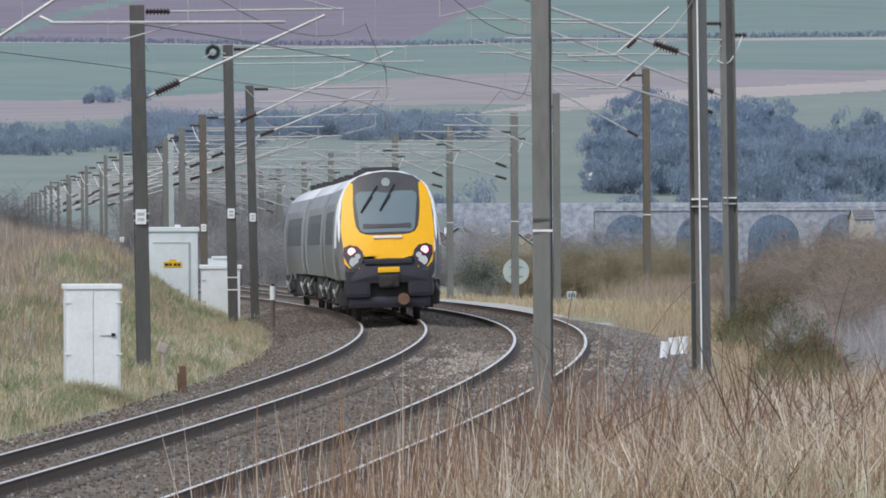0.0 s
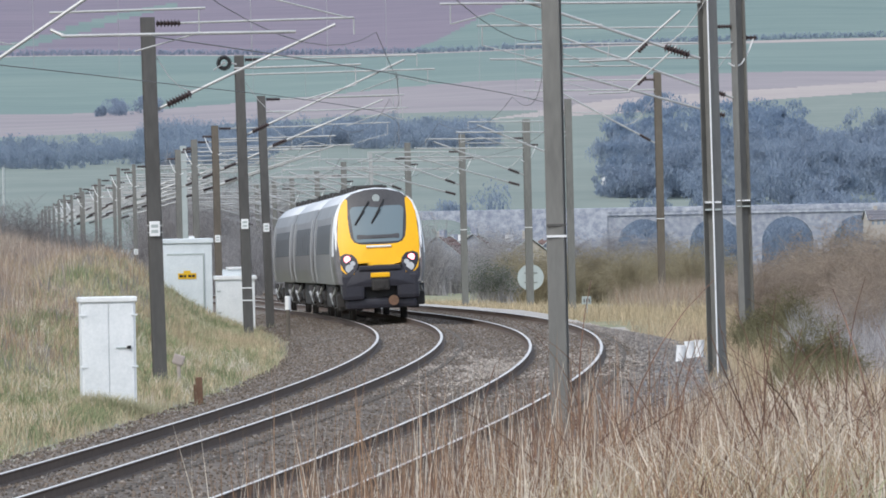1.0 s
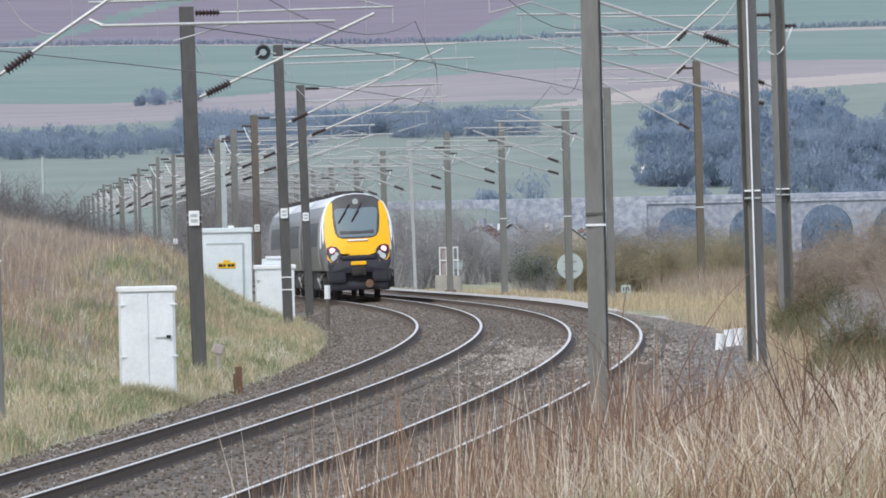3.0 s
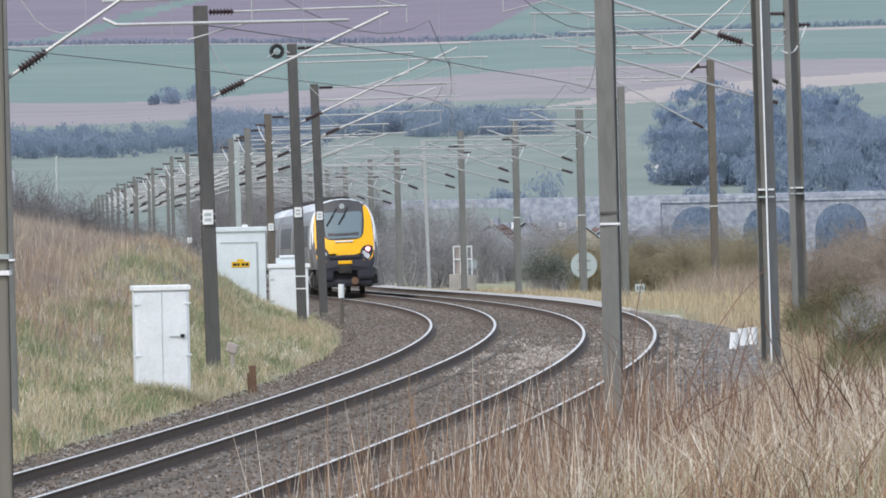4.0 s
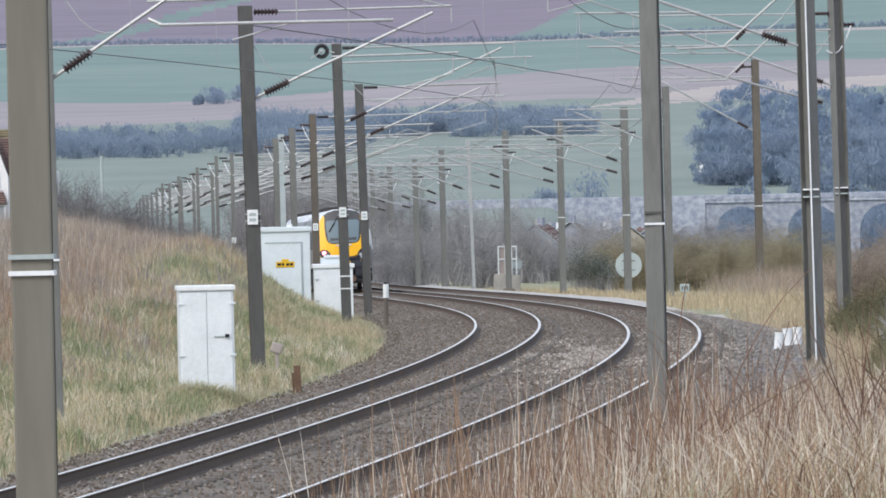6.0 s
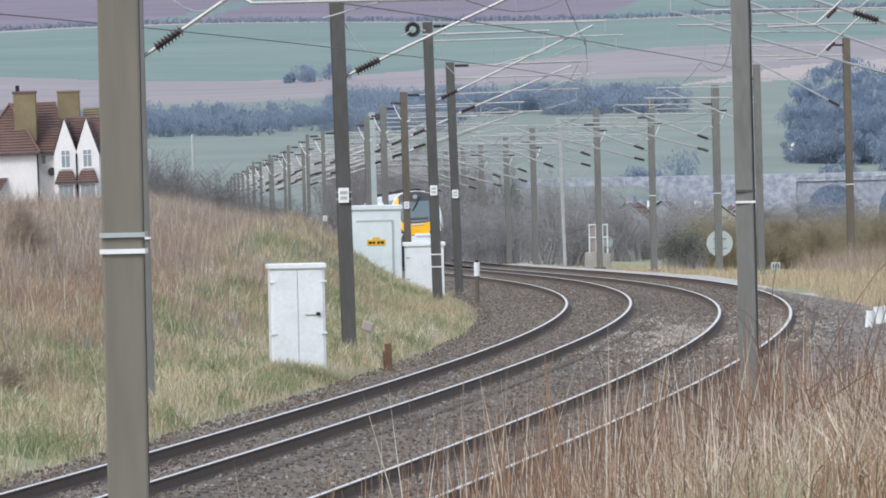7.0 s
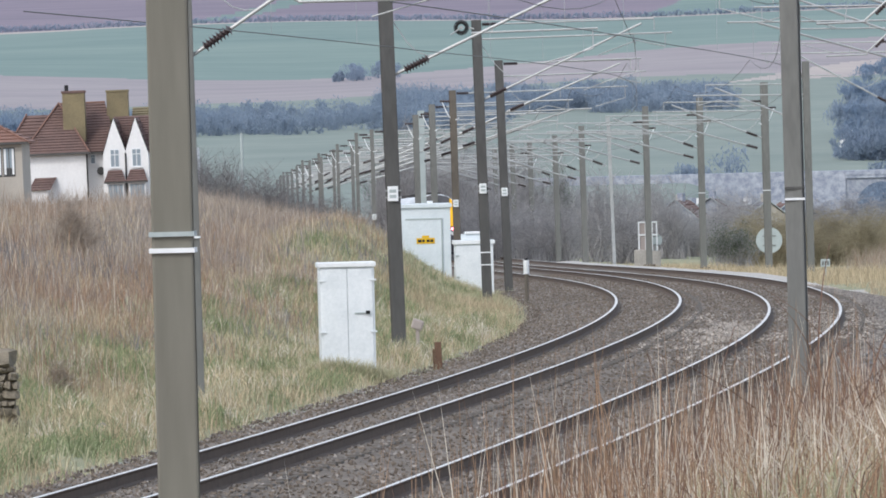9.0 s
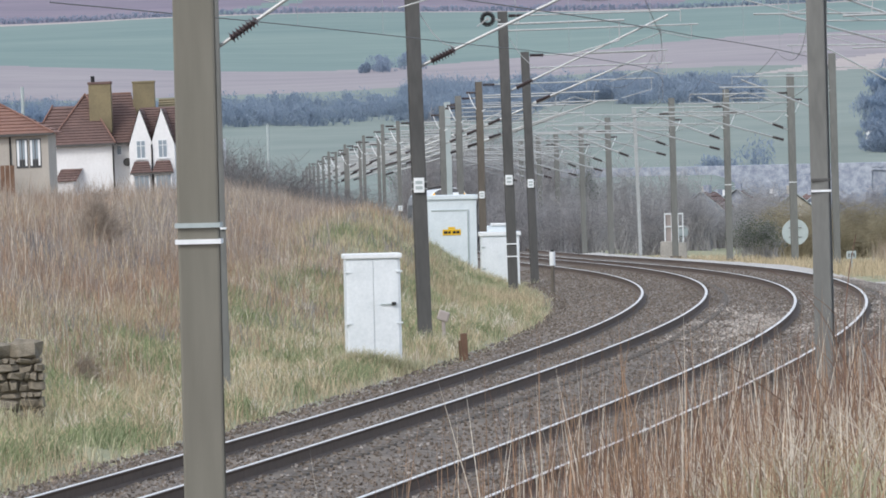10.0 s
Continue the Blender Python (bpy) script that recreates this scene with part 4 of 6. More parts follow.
# ---- houses behind the bank ----
RENDER_WHITE = material("white_render", (0.8, 0.8, 0.8), (0.7, 0.7, 0.7), 0.6, 0.9)
RENDER_BEIGE = material("beige_render", (0.46, 0.43, 0.38), (0.4, 0.37, 0.33), 0.6, 0.9)
TILE_BROWN = material("brown_clay_tile", (0.185, 0.12, 0.105), (0.12, 0.082, 0.075), 0.8, 0.9, spread=0.12)
TILE_RED = material("red_clay_tile", (0.26, 0.15, 0.115), (0.19, 0.11, 0.09), 0.8, 0.9, spread=0.12)
LICHEN = material("lichen_yellow_render", (0.25, 0.21, 0.125), (0.18, 0.15, 0.095), 1.0, 0.95)
WINDOW = glassy("window_glass", (0.26, 0.31, 0.35), 0.05)


def tiled_roof(name, a, b, c, d, parent, mat, rows=12):
    """A roof slope between the eaves a-b and the ridge d-c in overlapping courses."""
    a, b, c, d = (Vector(q) for q in (a, b, c, d))
    n = (b - a).cross(d - a).normalized()
    if n.z < 0:
        n = -n
    verts, faces = [a, b], []
    for i in range(rows):
        t0, t1 = i / rows, (i + 1) / rows
        k = len(verts)
        verts += [a.lerp(d, t0) + n * 0.09, b.lerp(c, t0) + n * 0.09, a.lerp(d, t1) + n * 0.02, b.lerp(c, t1) + n * 0.02]
        faces += [(k - 2, k - 1, k + 1, k), (k, k + 1, k + 3, k + 2)]
    return raw(name, verts, faces, mat, parent)


def house_window(parent, x, z, w, h, y, lights=2):
    win = panel_box("window", parent, x - w / 2, x + w / 2, y - 0.03, y + 0.02, z, z + h, WHITE, 0.01)
    pw = (w - 0.08) / lights
    for i in range(lights):
        x0 = x - w / 2 + 0.04 + i * pw
        for z0, z1 in ((z + 0.07, z + h * 0.68), (z + h * 0.72, z + h - 0.06)):
            panel_box("pane", win, x0 + 0.03, x0 + pw - 0.03, y - 0.045, y - 0.031, z0, z1, WINDOW, 0)
    panel_box("sill", win, x - w / 2 - 0.06, x + w / 2 + 0.06, y - 0.12, y, z - 0.07, z, RENDER_WHITE, 0.01)


def white_house():
    th = empty("house", pose(-45.75, 620, -0.55, 0, -1.0, 0), "white rendered house with brown tiled roof and twin gables", "house")
    panel_box("wall", th, -2.3, 2.1, 0, 8, -3.5, 3.62, RENDER_WHITE, 0)
    panel_box("wall", th, 2.11, 10.0, 1.5, 8, -3.5, 3.62, RENDER_WHITE, 0)
    # hipped wing towards the line, the long ridge behind it and the lower range
    tiled_roof("roof", (-2.6, -0.4, 3.6), (2.4, -0.4, 3.6), (0.02, 3.6, 7.25), (-0.02, 3.6, 7.25), th, TILE_BROWN, 18)
    tiled_roof("roof", (2.4, -0.4, 3.6), (2.4, 8.4, 3.6), (0.0, 8.4, 7.25), (0.0, 3.6, 7.25), th, TILE_BROWN, 18)
    tiled_roof("roof", (-2.6, 8.4, 3.6), (-2.6, -0.4, 3.6), (0.0, 3.6, 7.25), (0.0, 8.4, 7.25), th, TILE_BROWN, 18)
    tiled_roof("roof", (1.9, 1.1, 3.6), (4.4, 1.1, 3.6), (3.3, 5.2, 7.25), (0.0, 5.2, 7.25), th, TILE_BROWN, 18)
    tiled_roof("roof", (4.0, 1.1, 3.6), (10.2, 1.1, 3.6), (9.4, 4.0, 6.15), (4.0, 4.0, 6.15), th, TILE_BROWN, 14)
    tiled_roof("roof", (-4.2, 3, 3.6), (0.5, 3, 3.6), (0.5, 6, 6.5), (-2.6, 6, 6.5), th, TILE_BROWN, 12)
    tiled_roof("roof", (5.2, 6.0, 5.9), (9.0, 6.0, 5.9), (9.0, 7.5, 6.8), (5.2, 7.5, 6.8), th, LICHEN, 5)
    for a, b in (((-2.6, -0.5, 3.68), (0, 3.5, 7.36)), ((2.4, -0.5, 3.68), (0, 3.5, 7.36)), ((-4.2, 2.9, 3.7), (-2.6, 5.9, 6.62))):
        part("hip_tiles", tube(bmesh.new(), a, b, 0.06, 8), TILE_RED, th)
    part("ridge_tiles", tube(bmesh.new(), (0, 5.2, 7.3), (3.3, 5.2, 7.3), 0.06, 8), TILE_RED, th)
    panel_box("eaves_gutter", th, -2.6, 2.4, -0.5, -0.38, 3.5, 3.64, STEEL_DARK, 0.02)
    panel_box("eaves_gutter", th, 2.4, 3.5, 0.98, 1.1, 3.5, 3.62, STEEL_DARK, 0.02)
    for gx in (4.25, 5.85):
        bm = bmesh.new()
        prof = [(gx - 0.86, -3.5), (gx + 0.86, -3.5), (gx + 0.86, 3.4), (gx, 6.0), (gx - 0.86, 3.4)]
        f = bm.faces.new([bm.verts.new((x, -0.6, z)) for x, z in prof])
        g = bmesh.ops.extrude_face_region(bm, geom=[f])
        bmesh.ops.translate(bm, vec=(0, 3.0, 0), verts=[v for v in g["geom"] if isinstance(v, bmesh.types.BMVert)])
        bmesh.ops.recalc_face_normals(bm, faces=bm.faces)
        part("gable", bm, RENDER_WHITE, th)
        for sx in (-1, 1):
            tiled_roof("gable_roof", (gx + sx * 0.88, -0.52, 3.36), (gx + sx * 0.88, 3.5, 3.36), (gx, 3.5, 6.02), (gx, -0.52, 6.02), th, TILE_BROWN, 8)
        house_window(th, gx, 2.4, 0.72, 1.35, -0.6)
        b = panel_box("bay", th, gx - 0.62, gx + 0.62, -1.2, -0.6, -3.5, 1.4, RENDER_WHITE, 0.02)
        tiled_roof("bay_roof", (gx - 0.8, -1.4, 1.35), (gx + 0.8, -1.4, 1.35), (gx + 0.5, -0.62, 2.2), (gx - 0.5, -0.62, 2.2), th, TILE_BROWN, 5)
        panel_box("bay_fascia", b, gx - 0.8, gx + 0.8, -1.43, -1.38, 1.24, 1.36, STEEL_DARK, 0)
        for k in range(3):
            panel_box("bay_pane", b, gx - 0.52 + k * 0.36, gx - 0.2 + k * 0.36, -1.225, -1.205, -0.1, 1.15, WINDOW, 0)
    house_window(th, 2.5, 2.72, 0.42, 0.72, 1.5, 1)
    part("drainpipe", tube(bmesh.new(), (5.05, -0.66, -3), (5.05, -0.66, 3.4), 0.06, 8), BLACK, th)
    part("drainpipe", tube(bmesh.new(), (2.16, -0.08, -3), (2.16, -0.08, 3.5), 0.06, 8), BLACK, th)
    part("satellite_dish", tube(bmesh.new(), (3.07, 1.25, 2.2), (3.07, 1.35, 2.2), 0.3, 18), STEEL_DARK, th)
    c = panel_box("chimney", th, 0.42, 2.05, 1.4, 2.6, 4.4, 8.15, LICHEN, 0.03, "yellow lichened chimney stack")
    panel_box("chimney_cap", c, 0.36, 2.11, 1.34, 2.66, 8.0, 8.19, TILE_BROWN, 0.03)
    part("chimney_pot", tube(bmesh.new(), (0.72, 2.0, 8.19), (0.72, 2.0, 8.62), 0.15, 10), BLACK, c)
    c = panel_box("chimney", th, 3.5, 5.1, 4.0, 5.0, 5.0, 8.1, LICHEN, 0.03, "yellow lichened chimney stack")
    panel_box("chimney_cap", c, 3.45, 5.15, 3.95, 5.05, 7.98, 8.13, LICHEN, 0.03)
    panel_box("porch", th, -1.9, -0.75, -1.4, 0, -3.5, 0.95, RENDER_WHITE, 0.02)
    tiled_roof("porch_roof", (-2.1, -1.6, 0.95), (-0.5, -1.6, 0.95), (-0.1, -0.02, 1.85), (-1.7, -0.02, 1.85), th, TILE_BROWN, 5)


white_house()


def bungalow():
    th = empty("house", pose(-48.0, 575, 0.0, 0, -1.0, 0), "beige house with red tiled hip roof and tall windows", "house")
    panel_box("wall", th, -7, 3.15, 0, 7, -4, 3.85, RENDER_BEIGE, 0)
    tiled_roof("roof", (-7.4, -0.4, 3.85), (3.6, -0.4, 3.85), (-0.6, 3.5, 6.1), (-4, 3.5, 6.1), th, TILE_RED, 10)
    tiled_roof("roof", (3.6, -0.4, 3.85), (3.6, 7.4, 3.85), (-0.6, 3.5, 6.1), (-0.6, 3.5, 6.1), th, TILE_RED, 10)
    panel_box("fascia", th, -7.4, 3.6, -0.46, -0.38, 3.74, 3.9, STEEL_DARK, 0.01)
    part("hip_tiles", tube(bmesh.new(), (3.6, -0.5, 3.93), (-0.6, 3.4, 6.2), 0.06, 8), TILE_RED, th)
    for x in (1.35, 2.25):
        w = panel_box("window", th, x - 0.41, x + 0.41, -0.03, 0.02, 1.55, 3.55, STEEL_DARK, 0.01)
        for a, b in ((-0.36, -0.03), (0.03, 0.36)):
            panel_box("pane", w, x + a, x + b, -0.045, -0.031, 2.15, 3.48, WINDOW, 0)
            panel_box("pane", w, x + a, x + b, -0.045, -0.031, 1.62, 2.08, T_WINDOW, 0)
        for a in (-0.34, 0.2):
            panel_box("curtain", w, x + a, x + a + 0.14, -0.05, -0.046, 1.7, 3.45, WHITE, 0)
    part("drainpipe", tube(bmesh.new(), (0.55, -0.08, -3), (0.55, -0.08, 3.7), 0.06, 8), BLACK, th)
    bm = bmesh.new()
    for i in range(12):
        box(bm, -3.0 + i * 0.33, -2.72 + i * 0.33, -1.8, -1.74, -1.0, 1.8)
    part("timber_fence_screen", bm, TIMBER, th, "dark timber fence screen")


bungalow()
for x, y, z0, z1, r in ((-56.7, 700, -4.6, 7.9, 0.14), (-36.4, 700, -4.6, 4.3, 0.12)):
    th = empty("street_lamp", pose(x, y, z0), "plain pale steel lamp pole behind the houses", "lamp post", "lamp poles")
    part("pole", tube(bmesh.new(), (0, 0, -0.5), (0, 0, z1 - z0), r, 10), GREY_METAL, th)
    part("collar", tube(bmesh.new(), (0, 0, -0.5), (0, 0, 1.2), r * 1.6, 10), GREY_METAL, th)


# ---- the viaduct and the town in the valley ----
SLATE = material("grey_slate", (0.22, 0.22, 0.24), (0.15, 0.15, 0.17), 0.5, 0.7)
# Mottled stone, its colour lightened and blued for haze across the valley.
MASONRY = material("weathered_masonry_hazed", (0.5, 0.52, 0.56), (0.2, 0.225, 0.29), 1.1, 0.95, spread=0.12, bump=0.5, fine=0.2)


def viaduct():
    th = empty("viaduct", pose(20, 1340, -3.6, 0, 0, -1.0), "long weathered grey stone viaduct with round arches", "viaduct")
    step, r = 11.4, 4.1
    for k in range(8):
        x0 = 5.9 + k * step
        n = 14
        bm = bmesh.new()
        arch = [(x0 + step / 2 + r * math.cos(math.pi * (1 - i / n)), -5.6 + r * math.sin(math.pi * (1 - i / n))) for i in range(n + 1)]
        for yy in (0.0, 7.0):
            lo = [bm.verts.new((x, yy, z)) for x, z in arch]
            hi = [bm.verts.new((x0 + step * i / n, yy, -0.9)) for i in range(n + 1)]
            for i in range(n):
                bm.faces.new((lo[i], lo[i + 1], hi[i + 1], hi[i]))
            for a, lv, hv in ((x0, lo[0], hi[0]), (x0 + step, lo[-1], hi[-1])):
                q = bm.verts.new((lv.co.x, yy, -22))
                p = bm.verts.new((a, yy, -22))
                bm.faces.new((p, q, lv, hv))
            if yy == 0:
                keep = lo
            else:
                for i in range(n):
                    bm.faces.new((keep[i], keep[i + 1], lo[i + 1], lo[i]))
        bmesh.ops.recalc_face_normals(bm, faces=bm.faces)
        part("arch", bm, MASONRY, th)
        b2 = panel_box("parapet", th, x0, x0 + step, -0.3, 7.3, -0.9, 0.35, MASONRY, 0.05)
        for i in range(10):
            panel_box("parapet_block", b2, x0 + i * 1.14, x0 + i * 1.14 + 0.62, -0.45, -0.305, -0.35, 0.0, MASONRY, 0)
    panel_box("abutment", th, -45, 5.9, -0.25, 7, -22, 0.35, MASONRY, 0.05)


viaduct()


def far_house(x, y, z, w, h, turn, wall, roof, label):
    th = empty("far_house", pose(x, y, z, 0, 0, turn), label, "house", "town houses")
    bm = bmesh.new()
    prof = [(0, -1.2), (4, -1.2), (4, h), (2, h + 1.5), (0, h)]
    f = bm.faces.new([bm.verts.new((-w / 2, yy, zz)) for yy, zz in prof])
    g = bmesh.ops.extrude_face_region(bm, geom=[f])
    bmesh.ops.translate(bm, vec=(w, 0, 0), verts=[v for v in g["geom"] if isinstance(v, bmesh.types.BMVert)])
    bmesh.ops.recalc_face_normals(bm, faces=bm.faces)
    part("wall", bm, wall, th)
    tiled_roof("roof", (-w / 2 - 0.2, -0.2, h - 0.1), (w / 2 + 0.2, -0.2, h - 0.1), (w / 2 + 0.2, 2, h + 1.52), (-w / 2 - 0.2, 2, h + 1.52), th, roof, 4)
    tiled_roof("roof", (w / 2 + 0.2, 4.2, h - 0.1), (-w / 2 - 0.2, 4.2, h - 0.1), (-w / 2 - 0.2, 2, h + 1.52), (w / 2 + 0.2, 2, h + 1.52), th, roof, 4)
    for sx in (-1, 1):
        part("bargeboard", polyline(bmesh.new(), [(sx * (w / 2 + 0.22), -0.2, h - 0.05), (sx * (w / 2 + 0.22), 2, h + 1.6), (sx * (w / 2 + 0.22), 4.2, h - 0.05)], 0.045, 4), GREY_METAL, th)
    panel_box("chimney", th, -0.25, 0.25, 1.8, 2.3, h + 0.8, h + 2.1, wall, 0)
    for i in (-1, 0, 1):
        panel_box("window", th, i * w / 3.4 - 0.2, i * w / 3.4 + 0.2, -0.05, 0.0, h - 0.8, h - 0.2, WINDOW, 0)


rnd = random.Random(11)
for i in range(16):
    y = 690 + rnd.uniform(0, 70)
    u = -0.002 + 0.0115 * i / 15 + rnd.uniform(-0.0006, 0.0006)
    far_house(u * y, y, -6.1 + rnd.uniform(-0.5, 1.1), rnd.uniform(1.4, 2.4), rnd.uniform(0.9, 1.4), rnd.choice((-1, 1)) * rnd.uniform(25, 75), (RENDER_BEIGE, MASONRY, RENDER_WHITE, MASONRY)[i % 4], (SLATE, TILE_BROWN)[i % 2], "small distant town house with grey pitched roof")
far_house(66.8, 1300, -7.6, 3.0, 2.0, 10, RENDER_BEIGE, SLATE, "pale house standing before the viaduct arch")
far_house(35.9, 1740, ground_z(35.9, 1740), 3.4, 1.5, 25, RENDER_WHITE, SLATE, "white hillside house at the edge of the wood")
far_house(38.0, 1790, ground_z(38, 1790), 3.0, 1.3, -30, RENDER_WHITE, TILE_BROWN, "white hillside house at the edge of the wood")


# ---- a gull over the hillside ----
def gull():
    th = empty("gull", Matrix(), "white gull with spread wings flying over the fields", "bird")
    bm = bmesh.new()
    bmesh.ops.create_uvsphere(bm, u_segments=12, v_segments=8, radius=0.1)
    for v in bm.verts:
        v.co.x *= 2.3
        v.co.z *= 0.8
    part("body", bm, WHITE, th, smooth_shade=True)
    for s in (-1, 1):
        bm = bmesh.new()
        vs = [bm.verts.new(p) for p in ((0.1, 0, 0.03), (-0.08, 0, 0.03), (-0.06, s * 0.3, 0.2), (0.09, s * 0.3, 0.21), (-0.1, s * 0.6, 0.16), (-0.03, s * 0.6, 0.165))]
        bm.faces.new((vs[0], vs[1], vs[2], vs[3]))
        bm.faces.new((vs[3], vs[2], vs[4], vs[5]))
        g = bmesh.ops.extrude_face_region(bm, geom=bm.faces[:])
        bmesh.ops.translate(bm, vec=(0, 0, -0.02), verts=[v for v in g["geom"] if isinstance(v, bmesh.types.BMVert)])
        bmesh.ops.recalc_face_normals(bm, faces=bm.faces)
        part("wing", bm, WHITE, th)
    part("tail", box(bmesh.new(), -0.36, -0.2, -0.06, 0.06, -0.01, 0.02, 0.005), GREY_METAL, th)
    return th


GULL = gull()


# ---- plants ----
REED = material("dry_red_brown_reed", (0.45, 0.33, 0.245), (0.27, 0.2, 0.15), 0.35, 0.95, spread=0.35)
STRAW = material("bleached_straw", (0.6, 0.505, 0.35), (0.4, 0.315, 0.205), 0.5, 0.9, spread=0.35)
PALE_STALK = material("pale_dead_stalk", (0.76, 0.69, 0.58), (0.6, 0.53, 0.43), 0.5, 0.85, spread=0.25)
VERGE = material("mixed_verge_grass", (0.54, 0.495, 0.35), (0.34, 0.345, 0.215), 0.6, 0.95, spread=0.35)
FRESH = material("fresh_green_grass", (0.3, 0.33, 0.18), (0.19, 0.23, 0.12), 0.6, 0.9, spread=0.3)
FOX = material("fox_brown_reed", (0.45, 0.3, 0.195), (0.24, 0.155, 0.1), 0.5, 0.9, spread=0.35)
CANE = material("dark_bramble_cane", (0.2, 0.115, 0.085), (0.11, 0.07, 0.05), 2.0, 0.8, spread=0.3)
GORSE = material("dull_gorse_green", (0.29, 0.265, 0.155), (0.165, 0.155, 0.09), 0.8, 0.95, spread=0.4)
# Twig grey is lightened and cooled to put haze over the farther trees.
TWIG = material("bare_twig_hazed", (0.5, 0.48, 0.475), (0.36, 0.35, 0.355), 1.0, 0.95, spread=0.35)
TWIG_BROWN = material("brown_twig", (0.5, 0.425, 0.345), (0.36, 0.3, 0.25), 0.6, 0.95, spread=0.35)
TWIG_OLIVE = material("olive_willow_twig", (0.49, 0.43, 0.3), (0.35, 0.31, 0.225), 0.4, 0.95, spread=0.3)
TWIG_DARK = material("dark_thorn_twig", (0.32, 0.3, 0.295), (0.21, 0.2, 0.2), 1.0, 0.95, spread=0.35)
# Far tree colours are lightened and blued to imitate distance haze.
FAR_WOOD = material("hazed_bare_wood", (0.305, 0.365, 0.45), (0.25, 0.305, 0.38), 0.05, 1.0, spread=0.07)
FAR_BELT = material("hazed_tree_belt", (0.315, 0.375, 0.45), (0.25, 0.305, 0.38), 0.03, 1.0, spread=0.06)
FAR_PINE = material("hazed_pine", (0.275, 0.345, 0.445), (0.225, 0.29, 0.385), 0.05, 1.0, spread=0.07)
HAWTHORN_GREEN = material("dark_evergreen", (0.14, 0.18, 0.115), (0.09, 0.12, 0.08), 0.6, 0.95, spread=0.35)


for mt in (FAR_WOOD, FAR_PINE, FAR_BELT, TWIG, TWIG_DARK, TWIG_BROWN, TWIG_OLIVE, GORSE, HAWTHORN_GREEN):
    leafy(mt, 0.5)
for mt in (REED, FOX, STRAW, PALE_STALK, VERGE, FRESH):
    leafy(mt, 0.3)


def blades(name, spots, high, wide, mat, label, category="grass", lean=0.35, seed=1, parent=None):
    """Bent tapering blades standing at the spots, as one object."""
    g = np.random.default_rng(seed)
    p = np.array(spots, dtype=float)
    n = len(p)
    h = g.uniform(high[0], high[1], n) * g.uniform(0.7, 1.0, n)
    w = g.uniform(wide[0], wide[1], n) / 2
    a, t = g.uniform(0, 2 * np.pi, n), g.normal(0, lean, (n, 2))
    across = np.stack([np.cos(a), np.sin(a) * 0.4, np.zeros(n)], 1) * w[:, None]
    mid = p + np.stack([t[:, 0] * h * 0.3, t[:, 1] * h * 0.3, h * 0.55], 1)
    tip = p + np.stack([t[:, 0] * h, t[:, 1] * h, h * (1 - 0.25 * np.minimum(1, (t ** 2).sum(1)))], 1)
    base = p - np.array([0, 0, 0.06])
    v = np.stack([base - across, base + across, mid - across * 0.8, mid + across * 0.8, tip], 1).reshape(-1, 3)
    k = np.arange(n)[:, None] * 5
    quads, tris = (k + np.array([0, 1, 3, 2])), (k + np.array([2, 3, 4]))
    me = bpy.data.meshes.new(name)
    me.vertices.add(5 * n)
    me.vertices.foreach_set("co", v.ravel())
    me.loops.add(7 * n)
    me.loops.foreach_set("vertex_index", np.concatenate([quads, tris], 1).ravel())
    me.polygons.add(2 * n)
    me.polygons.foreach_set("loop_start", (np.arange(n)[:, None] * 7 + np.array([0, 4])).ravel())
    me.update(calc_edges=True)
    me.materials.append(mat)
    ob = new(name, me)
    ob.parent = parent
    if label:
        tagged(ob, label, category, kind="stuff")
    return ob


def scatter(n, y0, y1, test, seed, power=1.0):
    """Spots on the ground: off from the line chosen by test(y, rnd) -> x or None."""
    r = random.Random(seed)
    out = []
    while len(out) < n:
        y = y0 + (y1 - y0) * r.random() ** power
        x = test(y, r)
        if x is not None:
            out.append((x, y, ground_z(x, y)))
    return out


def left_edge(y):
    return -0.092 * y - 1.0


def between(a, b, patch=0.0, cut=0.0):
    def f(y, r):
        lx = line_x(y)
        x = lx + r.uniform(a, b)
        if not -0.092 * y - 1 < x < 0.062 * y + 1:
            return None
        if patch and noise.noise((x * patch, y * patch * 0.35, 9)) < cut:
            return None
        return x
    return f


def bank_test(y, r):
    lo, hi = left_edge(y), line_x(y) - 7.3 - 2.2 * noise.noise((y * 0.11, 2, 1)) + r.gauss(0, 0.5)
    if hi < lo:
        return None
    return r.uniform(max(lo, hi - 16), hi)


def bank_patch(low, high):
    """Reeds only where the patchwork of the bank lies between two levels."""
    def f(y, r):
        x = bank_test(y, r)
        if x is None:
            return None
        v = noise.noise((x * 0.35, y * 0.06, 4)) + r.gauss(0, 0.12)
        return x if low < v < high else None
    return f


blades("verge_grass", scatter(26000, 84, 300, between(-9.4, -2.85), 1, 1.3), (0.12, 0.38), (0.008, 0.022), VERGE, "tussocky yellow-green verge grass on the bank", lean=0.6)
blades("verge_grass", scatter(11000, 84, 290, between(-9.0, -3.0, 0.5, 0.2), 2, 1.3), (0.12, 0.32), (0.008, 0.022), FRESH, "fresh green grass patches on the verge", lean=0.5)
blades("green_tussocks", scatter(5000, 84, 250, between(-9.6, -3.4, 0.8, 0.28), 42, 1.2), (0.16, 0.42), (0.01, 0.024), FRESH, "thick dark green tussocks in the verge", lean=0.55)
blades("straw_tussocks", scatter(19000, 84, 300, between(-10.5, -3.0, 0.4, -0.1), 3, 1.3), (0.15, 0.42), (0.006, 0.015), STRAW, "bleached straw tussocks on the verge", lean=0.55)
